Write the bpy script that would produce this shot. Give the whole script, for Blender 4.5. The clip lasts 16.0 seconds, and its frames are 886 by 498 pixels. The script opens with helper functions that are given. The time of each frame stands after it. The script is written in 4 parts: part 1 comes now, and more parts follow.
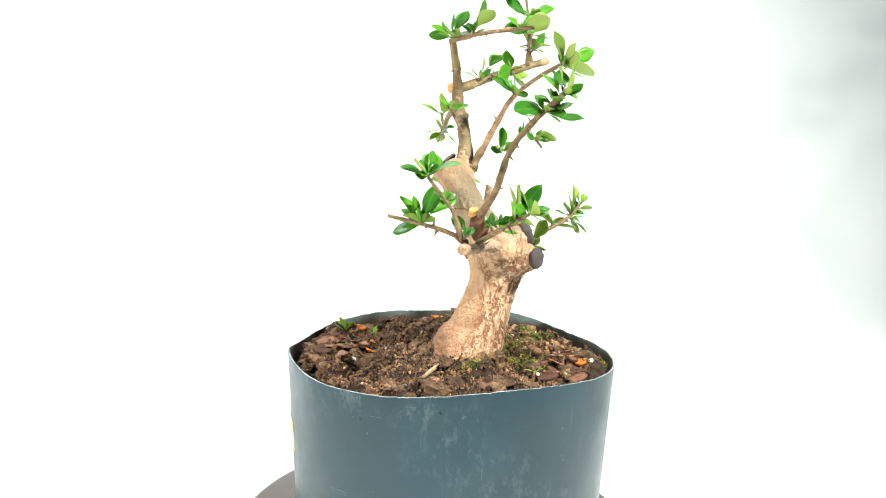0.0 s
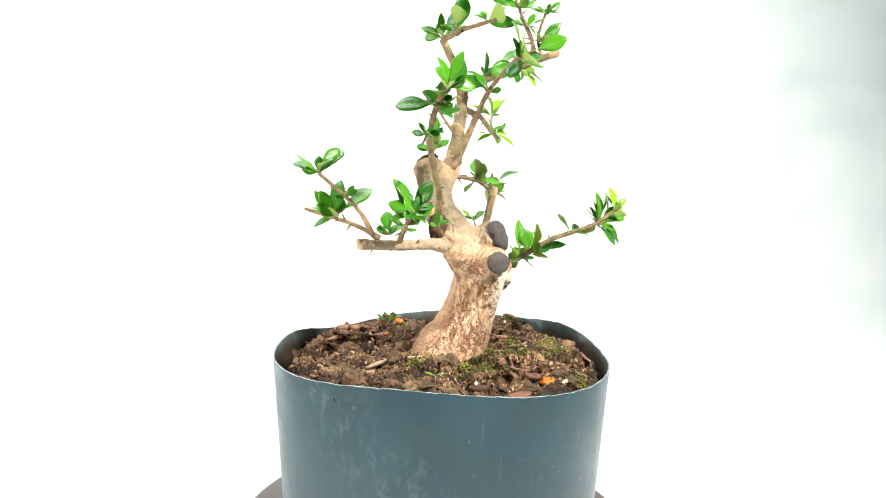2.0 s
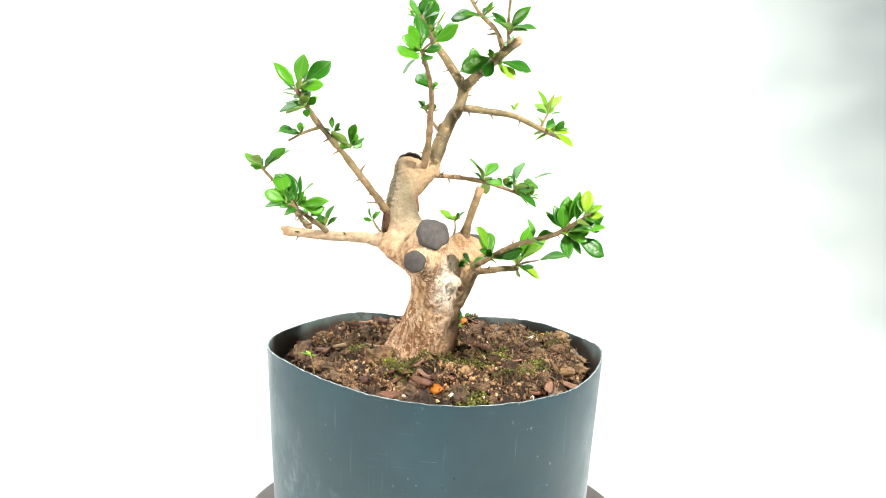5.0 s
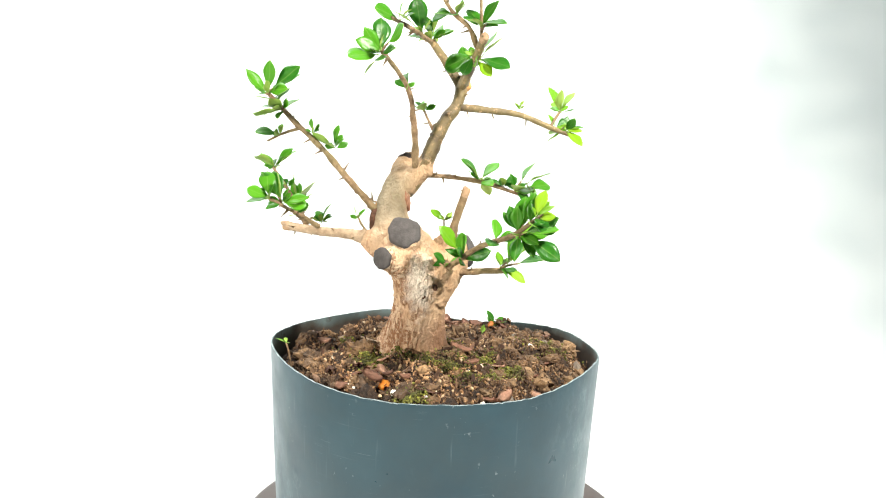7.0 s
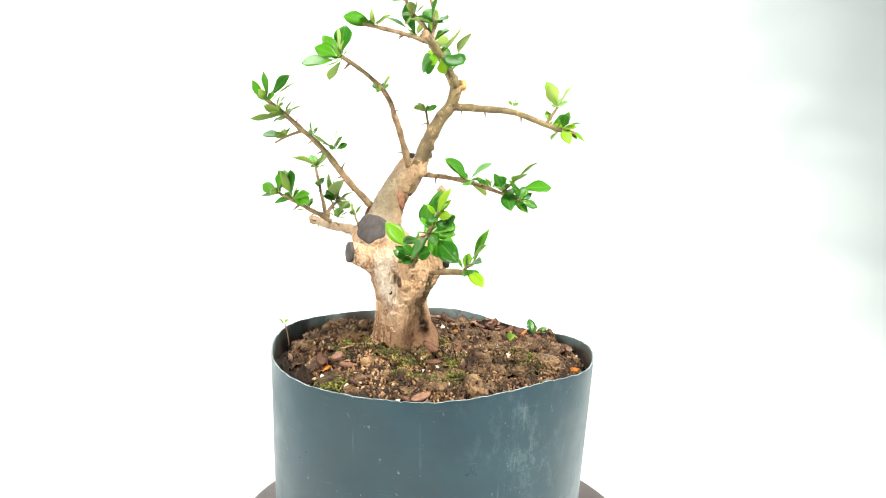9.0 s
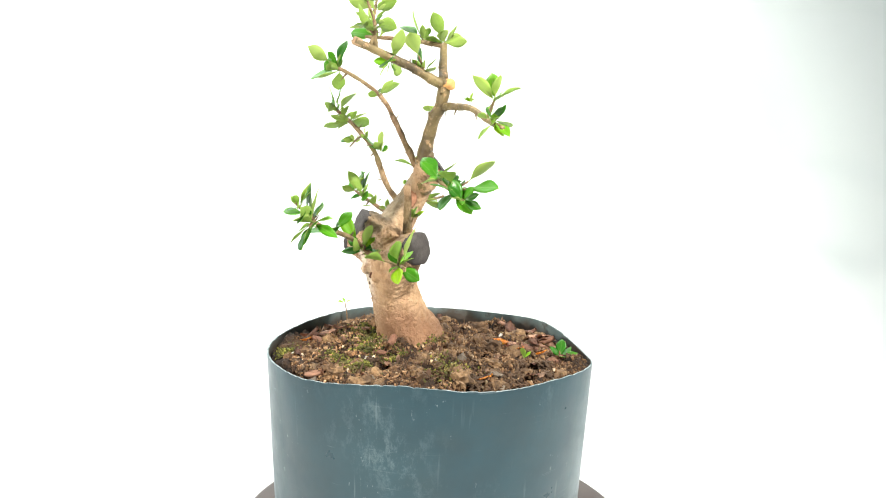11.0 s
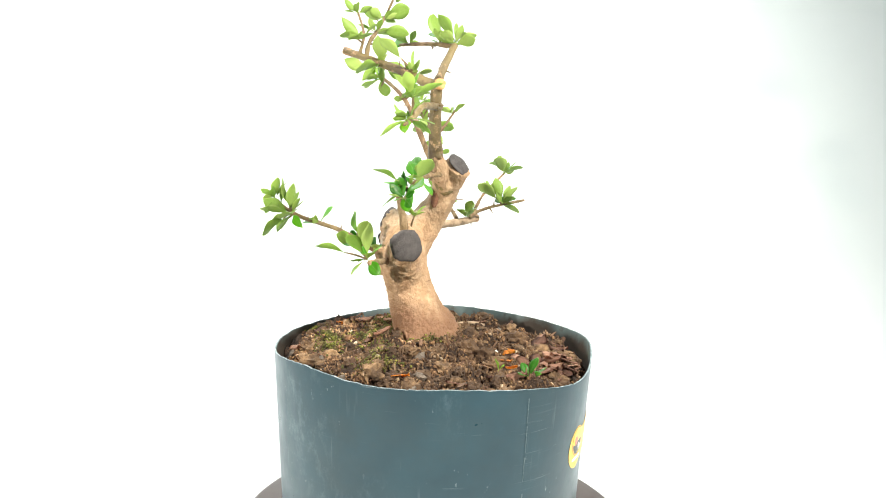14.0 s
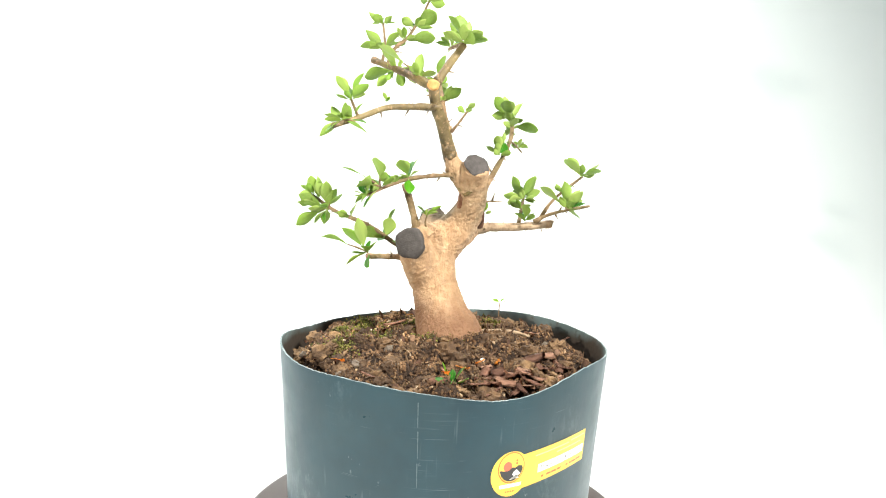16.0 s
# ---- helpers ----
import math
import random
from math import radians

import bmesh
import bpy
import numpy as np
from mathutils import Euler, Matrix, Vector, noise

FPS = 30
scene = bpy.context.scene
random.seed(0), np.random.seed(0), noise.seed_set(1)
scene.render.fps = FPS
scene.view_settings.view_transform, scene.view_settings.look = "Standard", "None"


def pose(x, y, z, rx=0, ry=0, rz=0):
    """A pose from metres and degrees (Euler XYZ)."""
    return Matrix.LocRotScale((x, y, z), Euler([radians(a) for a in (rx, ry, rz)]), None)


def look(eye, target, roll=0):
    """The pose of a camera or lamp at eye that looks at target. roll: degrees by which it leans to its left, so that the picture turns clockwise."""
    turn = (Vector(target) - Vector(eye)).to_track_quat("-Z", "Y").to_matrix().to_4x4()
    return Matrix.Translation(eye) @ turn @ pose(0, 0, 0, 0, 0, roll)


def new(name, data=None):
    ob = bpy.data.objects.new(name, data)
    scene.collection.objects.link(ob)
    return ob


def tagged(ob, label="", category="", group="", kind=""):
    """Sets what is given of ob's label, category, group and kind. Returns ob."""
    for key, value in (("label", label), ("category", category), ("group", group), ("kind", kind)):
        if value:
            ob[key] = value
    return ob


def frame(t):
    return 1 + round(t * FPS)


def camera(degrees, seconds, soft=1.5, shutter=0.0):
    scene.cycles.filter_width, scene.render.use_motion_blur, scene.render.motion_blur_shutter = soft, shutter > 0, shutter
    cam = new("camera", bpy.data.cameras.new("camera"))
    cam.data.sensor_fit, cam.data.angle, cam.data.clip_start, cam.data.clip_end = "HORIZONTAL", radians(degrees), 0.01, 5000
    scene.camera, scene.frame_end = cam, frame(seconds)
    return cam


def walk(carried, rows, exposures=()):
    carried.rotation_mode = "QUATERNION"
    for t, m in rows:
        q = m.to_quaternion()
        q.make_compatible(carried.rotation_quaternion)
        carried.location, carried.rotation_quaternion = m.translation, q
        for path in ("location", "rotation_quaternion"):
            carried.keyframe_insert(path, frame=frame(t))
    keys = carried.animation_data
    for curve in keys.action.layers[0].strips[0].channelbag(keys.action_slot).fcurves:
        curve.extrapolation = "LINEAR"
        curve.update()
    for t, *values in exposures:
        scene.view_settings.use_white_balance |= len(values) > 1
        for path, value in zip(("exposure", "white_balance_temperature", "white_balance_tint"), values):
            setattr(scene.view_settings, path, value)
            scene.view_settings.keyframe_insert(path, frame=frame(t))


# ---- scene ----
# ---- camera: fixed on its stand, leaning a little ----
SOIL = 0.165          # height of the soil's middle over the table
EYE = (0.0, -0.475, SOIL + 0.126)
cam = camera(64.68, 16.0, soft=1.1)
AIM = look(EYE, (-0.00048, EYE[1] + 0.4 * math.cos(0.12654), EYE[2] - 0.4 * math.sin(0.12654)), 1.847)
walk(cam, [(0, AIM), (16, AIM)])

# the turning of the platter: seconds, degrees
TURN = [(0.0, 0.0), (0.5, -3.99), (1.0, -15.04), (1.5, -21.52), (2.0, -30.32), (2.5, -37.16), (3.0, -45.85),
        (3.5, -51.44), (4.0, -58.36), (4.2, -61.61), (6.3, -81.85), (6.5, -81.85), (7.0, -91.4), (7.5, -99.34),
        (8.0, -105.57), (8.5, -114.3), (9.0, -119.12), (9.2, -123.62), (10.2, -145.5), (11.3, -165.73), (12.0, -165.73),
        (12.5, -175.79), (12.8, -183.94), (13.0, -186.07), (13.5, -191.18), (14.0, -199.46), (14.2, -204.81),
        (14.5, -214.05), (15.0, -220.66), (15.5, -226.37), (16.0, -235.38)]
MOVERS = []

# ---- light ----
world = bpy.data.worlds.new("studio")
scene.world = world
world.use_nodes = True
bg = world.node_tree.nodes["Background"]
bg.inputs[0].default_value, bg.inputs[1].default_value = (0.74, 1.0, 1.04, 1), 0.06


def area(name, eye, target, size, watts, colour):
    data = bpy.data.lights.new(name, "AREA")
    data.shape, data.size, data.energy, data.color = "DISK", size, watts, colour
    ob = new(name, data)
    ob.matrix_world = look(eye, target)
    return ob


area("key_lamp", (-0.36, -0.44, 0.34), (0.0, 0.0, 0.26), 0.022, 4.2, (1.0, 0.92, 0.82))
# added unseen fill, only there to whiten the paper and fade it rightwards
area("overhead_softbox", (-0.33, 0.24, 0.98), (-0.10, 0.62, 0.20), 0.55, 12.5, (1.0, 0.99, 0.97))
side = bpy.data.lights.new("side_lamp", "SPOT")
side.energy, side.color, side.shadow_soft_size = 50.0, (1.0, 0.95, 0.87), 0.03
side.spot_size, side.spot_blend = math.radians(142), 1.0
new("side_lamp", side).matrix_world = look((0.40, -0.33, 0.68), (0.0, 0.0, 0.18))


# ---- materials ----
def material(name):
    m = bpy.data.materials.new(name)
    m.use_nodes = True
    t = m.node_tree
    return m, t, t.nodes["Principled BSDF"]


def node(t, kind, **values):
    n = t.nodes.new(kind)
    for key, value in values.items():
        n.inputs[key.replace("_", " ")].default_value = value
    return n


def coords(t, scale=(1, 1, 1)):
    c = t.nodes.new("ShaderNodeTexCoord")
    m = t.nodes.new("ShaderNodeMapping")
    m.inputs["Scale"].default_value = scale
    t.links.new(c.outputs["Object"], m.inputs["Vector"])
    return m.outputs["Vector"]


def noise_tex(t, vector, scale, detail=4.0, rough=0.6):
    n = node(t, "ShaderNodeTexNoise", Scale=scale, Detail=detail, Roughness=rough)
    t.links.new(vector, n.inputs["Vector"])
    return n.outputs["Fac"]


def ramp(t, fac, stops):
    r = t.nodes.new("ShaderNodeValToRGB")
    while len(r.color_ramp.elements) < len(stops):
        r.color_ramp.elements.new(0.5)
    for e, (pos, col) in zip(r.color_ramp.elements, stops):
        e.position, e.color = pos, (*col, 1) if len(col) == 3 else col
    t.links.new(fac, r.inputs["Fac"])
    return r.outputs["Color"]


def grey(v):
    return (v, v, v)


def mix(t, fac, a, b, blend="MIX"):
    m = t.nodes.new("ShaderNodeMix")
    m.data_type, m.blend_type = "RGBA", blend
    for sock, v in ((m.inputs[0], fac), (m.inputs[6], a), (m.inputs[7], b)):
        if hasattr(v, "links"):
            t.links.new(v, sock)
        else:
            sock.default_value = v if not isinstance(v, tuple) else (*v, 1)
    return m.outputs[2]


def bump(t, bsdf, height, strength, distance):
    b = node(t, "ShaderNodeBump", Strength=strength, Distance=distance)
    t.links.new(height, b.inputs["Height"])
    t.links.new(b.outputs["Normal"], bsdf.inputs["Normal"])


def paper_material():
    m, t, b = material("white_paper")
    v = coords(t)
    t.links.new(ramp(t, noise_tex(t, v, 3.0), [(0.3, (0.79, 0.86, 0.86)), (0.7, (0.83, 0.89, 0.89))]), b.inputs["Base Color"])
    b.inputs["Roughness"].default_value = 0.9
    bump(t, b, noise_tex(t, v, 180.0), 0.05, 0.001)
    return m


def pot_material():
    m, t, b = material("dark_teal_plastic")
    v = coords(t)
    tone = ramp(t, noise_tex(t, v, 14.0), [(0.3, (0.006, 0.026, 0.039)), (0.7, (0.014, 0.047, 0.064))])
    dust = ramp(t, noise_tex(t, coords(t, (1, 1, 0.55)), 130.0, 8.0, 0.8), [(0.50, grey(0.0)), (0.62, grey(1.0))])
    place = ramp(t, noise_tex(t, v, 11.0, 2.0), [(0.50, grey(0.0)), (0.70, grey(0.26))])
    dusty = mix(t, 1.0, dust, place, "MULTIPLY")
    col = mix(t, dusty, tone, (0.26, 0.34, 0.36))
    scratch = ramp(t, noise_tex(t, coords(t, (26, 26, 1100)), 1.0, 4.0, 0.6), [(0.62, grey(0.0)), (0.78, grey(0.10))])
    upright = ramp(t, noise_tex(t, coords(t, (420, 420, 10)), 1.0, 3.0, 0.5), [(0.62, grey(0.0)), (0.76, grey(0.16))])
    patch = ramp(t, noise_tex(t, v, 27.0, 1.0), [(0.5, grey(0.0)), (0.62, grey(1.0))])
    lines = mix(t, 1.0, mix(t, 1.0, scratch, upright, "ADD"), patch, "MULTIPLY")
    col = mix(t, lines, col, (0.34, 0.42, 0.43))
    # hairline scratches, slanting two ways, in places
    for tilt in (0.5, -0.9):
        line = coords(t, (22, 22, 1500))
        line.node.inputs["Rotation"].default_value = (tilt, tilt * 0.4, 0.0)
        hair = ramp(t, noise_tex(t, line, 1.0, 1.0), [(0.72, grey(0.0)), (0.77, grey(0.20))])
        where = ramp(t, noise_tex(t, v, 52.0, 2.0), [(0.54, grey(0.0)), (0.62, grey(1.0))])
        col = mix(t, mix(t, 1.0, hair, where, "MULTIPLY"), col, (0.34, 0.42, 0.43))
    # pale chipped flecks in places
    fleck = ramp(t, noise_tex(t, coords(t, (1, 1, 0.6)), 330.0, 3.0, 0.6), [(0.66, grey(0.0)), (0.72, grey(0.35))])
    spot = ramp(t, noise_tex(t, v, 33.0, 2.0), [(0.56, grey(0.0)), (0.64, grey(1.0))])
    col = mix(t, mix(t, 1.0, fleck, spot, "MULTIPLY"), col, (0.42, 0.49, 0.49))
    # cloudy dark smears
    smear = ramp(t, noise_tex(t, v, 19.0, 5.0, 0.6), [(0.46, grey(0.0)), (0.64, grey(0.4))])
    col = mix(t, smear, col, (0.020, 0.036, 0.042))
    t.links.new(col, b.inputs["Base Color"])
    t.links.new(ramp(t, noise_tex(t, v, 40.0), [(0.3, grey(0.27)), (0.7, grey(0.42))]), b.inputs["Roughness"])
    b.inputs["Specular IOR Level"].default_value = 0.43
    bump(t, b, noise_tex(t, coords(t, (1, 1, 0.4)), 55.0), 0.08, 0.002)
    return m


def inner_material():
    """The pot's inside: the same plastic under a film of dust and splashed earth, with shade painted low down."""
    m, t, b = material("dusty_inner_plastic")
    v = coords(t)
    col = ramp(t, noise_tex(t, v, 30.0, 5.0), [(0.3, (0.052, 0.086, 0.090)), (0.7, (0.135, 0.185, 0.185))])
    splash = ramp(t, noise_tex(t, v, 120.0, 6.0, 0.7), [(0.54, grey(0.0)), (0.66, grey(0.75))])
    col = mix(t, splash, col, (0.045, 0.032, 0.022))
    # shade painted onto the wall below the rim, higher in some places than in others
    sep = t.nodes.new("ShaderNodeSeparateXYZ")
    t.links.new(v, sep.inputs[0])
    reach = t.nodes.new("ShaderNodeMath")
    reach.operation = "MULTIPLY_ADD"
    reach.inputs[1].default_value = 0.030
    t.links.new(noise_tex(t, v, 20.0, 4.0), reach.inputs[0])
    t.links.new(sep.outputs[2], reach.inputs[2])
    wall_shade = ramp(t, reach.outputs[0], [(0.172, grey(0.95)), (0.180, grey(0.0))])
    col = mix(t, wall_shade, col, mix(t, noise_tex(t, v, 300.0), (0.014, 0.010, 0.007), (0.055, 0.036, 0.023)))
    t.links.new(col, b.inputs["Base Color"])
    b.inputs["Roughness"].default_value = 0.6
    bump(t, b, noise_tex(t, v, 160.0), 0.2, 0.001)
    return m


def bark_material(name, young):
    m, t, b = material(name)
    v = coords(t)
    fine = noise_tex(t, v, 420.0, 6.0, 0.7)
    mid = noise_tex(t, v, 150.0 if young else 75.0, 6.0, 0.7)
    big = noise_tex(t, v, 22.0, 3.0)
    crack_at = noise_tex(t, v, 160.0, 3.0)
    if young:
        base = ramp(t, mid, [(0.30, (0.095, 0.052, 0.026)), (0.48, (0.225, 0.138, 0.07)), (0.70, (0.43, 0.295, 0.17))])
        olive = ramp(t, big, [(0.40, grey(0.0)), (0.58, grey(0.6))])
        col = mix(t, olive, base, (0.17, 0.145, 0.055))
        plates = noise_tex(t, coords(t, (1, 1, 0.14)), 420.0, 5.0)
    else:
        base = ramp(t, mid, [(0.27, (0.44, 0.26, 0.14)), (0.46, (0.62, 0.415, 0.25)), (0.68, (0.78, 0.58, 0.395))])
        sep = t.nodes.new("ShaderNodeSeparateXYZ")
        t.links.new(v, sep.inputs[0])
        lift = t.nodes.new("ShaderNodeMath")
        lift.operation = "MULTIPLY_ADD"
        lift.inputs[1].default_value = 0.05
        t.links.new(big, lift.inputs[0])
        t.links.new(sep.outputs[2], lift.inputs[2])
        smooth_grey = ramp(t, lift.outputs[0], [(0.264, grey(0.0)), (0.288, grey(0.9))])
        grey_bark = ramp(t, mid, [(0.3, (0.10, 0.08, 0.044)), (0.5, (0.17, 0.145, 0.088)), (0.72, (0.26, 0.23, 0.15))])
        inverse = ramp(t, lift.outputs[0], [(0.250, grey(1.0)), (0.280, grey(0.10))])
        low = ramp(t, lift.outputs[0], [(0.204, grey(0.85)), (0.219, grey(0.0))])
        # the old bark has split into upright plates on one side of the stem; the rest is smooth
        old = node(t, "ShaderNodeVectorMath")
        old.operation = "DOT_PRODUCT"
        old.inputs[1].default_value = (12.0, -14.0, 0.0)
        t.links.new(v, old.inputs[0])
        sided = ramp(t, old.outputs["Value"], [(0.58, grey(0.25)), (0.80, grey(1.0))])
        where = mix(t, 1.0, sided, inverse, "MULTIPLY")
        bent = mix(t, 0.012, coords(t, (1, 1, 0.26)), crack_at, "ADD")
        cells = node(t, "ShaderNodeTexVoronoi", Scale=250.0)
        cells.feature = "DISTANCE_TO_EDGE"
        t.links.new(bent, cells.inputs["Vector"])
        gap = ramp(t, cells.outputs["Distance"], [(0.05, grey(1.0)), (0.20, grey(0.0))])
        broken = ramp(t, noise_tex(t, coords(t, (1, 1, 0.5)), 110.0, 3.0), [(0.36, grey(0.0)), (0.48, grey(1.0))])
        split = ramp(t, old.outputs["Value"], [(0.58, grey(0.0)), (0.76, grey(1.0))])
        gap = mix(t, 1.0, mix(t, 1.0, gap, broken, "MULTIPLY"), mix(t, 1.0, split, inverse, "MULTIPLY"), "MULTIPLY")
        even = ramp(t, noise_tex(t, v, 95.0, 8.0, 0.75), [(0.30, (0.17, 0.08, 0.035)), (0.43, (0.365, 0.215, 0.105)), (0.56, (0.47, 0.295, 0.155)), (0.70, (0.67, 0.485, 0.305))])
        col = mix(t, sided, even, base)
        streak = ramp(t, noise_tex(t, coords(t, (1, 1, 0.16)), 380.0, 6.0, 0.7), [(0.38, grey(0.4)), (0.47, grey(0.0))])
        col = mix(t, mix(t, 1.0, streak, where, 'MULTIPLY'), col, (0.24, 0.115, 0.05))
        pale = ramp(t, noise_tex(t, coords(t, (1, 1, 0.22)), 130.0, 4.0), [(0.50, grey(0.0)), (0.63, grey(0.7))])
        col = mix(t, mix(t, 1.0, pale, where, 'MULTIPLY'), col, (0.78, 0.61, 0.43))
        # a bare pale patch of wood where the bark came away
        span = node(t, "ShaderNodeVectorMath")
        span.operation = "DISTANCE"
        span.inputs[1].default_value = (0.0505, -0.0135, (SOIL + 0.048) * 0.42)
        t.links.new(coords(t, (1, 1, 0.42)), span.inputs[0])
        edge = t.nodes.new("ShaderNodeMath")
        edge.operation = "MULTIPLY_ADD"
        edge.inputs[1].default_value = 0.016
        t.links.new(noise_tex(t, v, 170.0, 4.0), edge.inputs[0])
        t.links.new(span.outputs["Value"], edge.inputs[2])
        bare = ramp(t, edge.outputs[0], [(0.0140, grey(0.92)), (0.0168, grey(0.0))])
        col = mix(t, gap, col, (0.29, 0.14, 0.065))
        col = mix(t, bare, col, (0.83, 0.73, 0.60))
        wet = ramp(t, old.outputs["Value"], [(0.50, grey(1.0)), (0.72, grey(0.25))])
        col = mix(t, mix(t, 1.0, low, wet, "MULTIPLY"), col, mix(t, mid, (0.13, 0.06, 0.03), (0.33, 0.17, 0.09)))
        sunny = ramp(t, old.outputs["Value"], [(0.45, grey(0.2)), (0.68, grey(1.0))])
        col = mix(t, mix(t, 1.0, smooth_grey, sunny, "MULTIPLY"), col, grey_bark)
        plates = mix(t, gap, noise_tex(t, coords(t, (1, 1, 0.14)), 420.0, 5.0), (-0.9, -0.9, -0.9))
    specks = ramp(t, fine, [(0.30, grey(0.5 if young else 0.3)), (0.40, grey(0.0))])
    col = mix(t, specks, col, (0.16, 0.09, 0.05))
    t.links.new(col, b.inputs["Base Color"])
    b.inputs["Roughness"].default_value = 0.75
    h = t.nodes.new("ShaderNodeMath")
    h.operation = "ADD"
    t.links.new(fine, h.inputs[0])
    t.links.new(plates, h.inputs[1])
    bump(t, b, h.outputs[0], 0.9, 0.0022)
    return m


def olive_material():
    """Smooth olive grey bark of the upper limbs, with tan scabs and pale dots."""
    m, t, b = material("olive_grey_bark")
    v = coords(t)
    col = ramp(t, noise_tex(t, v, 45.0, 4.0), [(0.30, (0.065, 0.043, 0.017)), (0.52, (0.165, 0.122, 0.047)), (0.75, (0.28, 0.22, 0.095))])
    scab = ramp(t, noise_tex(t, v, 240.0, 5.0, 0.7), [(0.55, grey(0.0)), (0.66, grey(0.8))])
    col = mix(t, scab, col, (0.46, 0.29, 0.15))
    dots = ramp(t, noise_tex(t, v, 700.0, 2.0), [(0.30, grey(0.6)), (0.38, grey(0.0))])
    col = mix(t, dots, col, (0.10, 0.06, 0.03))
    t.links.new(col, b.inputs["Base Color"])
    b.inputs["Roughness"].default_value = 0.5
    bump(t, b, noise_tex(t, v, 300.0, 6.0, 0.7), 0.7, 0.0014)
    return m


def leaf_material(name, dark, light, gloss, through_colour):
    m, t, b = material(name)
    info = t.nodes.new("ShaderNodeObjectInfo")
    v = coords(t)
    tone = mix(t, ramp(t, info.outputs["Random"], [(0.35, grey(0.0)), (1.0, grey(1.0))]), dark, light)
    tone = mix(t, ramp(t, noise_tex(t, v, 9.0), [(0.3, grey(0.0)), (0.7, grey(0.3))]), tone, light)
    sep = t.nodes.new("ShaderNodeSeparateXYZ")
    t.links.new(v, sep.inputs[0])
    rib = t.nodes.new("ShaderNodeMath")
    rib.operation = "ABSOLUTE"
    t.links.new(sep.outputs[1], rib.inputs[0])
    tone = mix(t, ramp(t, rib.outputs[0], [(0.004, grey(0.30)), (0.018, grey(0.0))]), tone, (0.30, 0.46, 0.12))
    t.links.new(tone, b.inputs["Base Color"])
    b.inputs["Roughness"].default_value = gloss
    b.inputs["Specular IOR Level"].default_value = 0.35
    bump(t, b, noise_tex(t, v, 7.0, 2.0), 0.06, 0.02)
    tr = node(t, "ShaderNodeBsdfTranslucent", Color=(*through_colour, 1))
    ms = node(t, "ShaderNodeMixShader", Fac=0.30)
    t.links.new(b.outputs[0], ms.inputs[1])
    t.links.new(tr.outputs[0], ms.inputs[2])
    t.links.new(ms.outputs[0], t.nodes["Material Output"].inputs["Surface"])
    return m


def plain(name, a, b2, rough, scale=120.0, relief=0.3, distance=0.001):
    m, t, b = material(name)
    v = coords(t)
    n = noise_tex(t, v, scale, 5.0)
    t.links.new(ramp(t, n, [(0.3, a), (0.7, b2)]), b.inputs["Base Color"])
    b.inputs["Roughness"].default_value = rough
    bump(t, b, noise_tex(t, v, scale * 3), relief, distance)
    return m


def crumb_material(name, stops, damp=0.5):
    m, t, b = material(name)
    geo = t.nodes.new("ShaderNodeNewGeometry")
    v = coords(t)
    tone = ramp(t, geo.outputs["Random Per Island"], stops)
    # some clumps are dark, some dry and pale
    tone = mix(t, ramp(t, noise_tex(t, v, 85.0, 3.0), [(0.40, grey(0.85)), (0.57, grey(0.0))]), tone, stops[0][1])
    tone = mix(t, ramp(t, noise_tex(t, v, 70.0, 2.0), [(0.55, grey(0.0)), (0.72, grey(0.45))]), tone, (0.44, 0.29, 0.155))
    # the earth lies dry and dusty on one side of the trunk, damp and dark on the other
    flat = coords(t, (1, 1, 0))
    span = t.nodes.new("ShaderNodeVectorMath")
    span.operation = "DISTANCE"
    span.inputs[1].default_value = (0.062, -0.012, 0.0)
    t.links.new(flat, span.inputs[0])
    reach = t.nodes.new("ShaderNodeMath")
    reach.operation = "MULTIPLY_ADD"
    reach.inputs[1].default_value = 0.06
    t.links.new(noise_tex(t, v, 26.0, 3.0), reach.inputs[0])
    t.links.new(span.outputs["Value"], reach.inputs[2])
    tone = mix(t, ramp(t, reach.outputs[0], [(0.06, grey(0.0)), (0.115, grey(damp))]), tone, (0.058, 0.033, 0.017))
    t.links.new(mix(t, ramp(t, noise_tex(t, v, 500.0), [(0.35, grey(0.5)), (0.6, grey(0.0))]), tone, (0.05, 0.03, 0.02)), b.inputs["Base Color"])
    b.inputs["Roughness"].default_value = 0.95
    bump(t, b, noise_tex(t, v, 900.0), 0.6, 0.0008)
    return m


def chip_material():
    """Bark chips, each of its own age: dark and damp, or dry and pinkish."""
    m, t, b = material("bark_chip")
    v = coords(t)
    age = t.nodes.new("ShaderNodeObjectInfo").outputs["Random"]
    tone = ramp(t, age, [(0.0, (0.12, 0.056, 0.036)), (0.5, (0.36, 0.180, 0.112)), (1.0, (0.55, 0.33, 0.22))])
    veins = ramp(t, noise_tex(t, coords(t, (0.3, 1, 1)), 700.0, 5.0, 0.7), [(0.38, grey(0.35)), (0.55, grey(0.0))])
    t.links.new(mix(t, veins, tone, (0.07, 0.034, 0.022)), b.inputs["Base Color"])
    b.inputs["Roughness"].default_value = 0.8
    bump(t, b, noise_tex(t, v, 500.0), 0.5, 0.001)
    return m


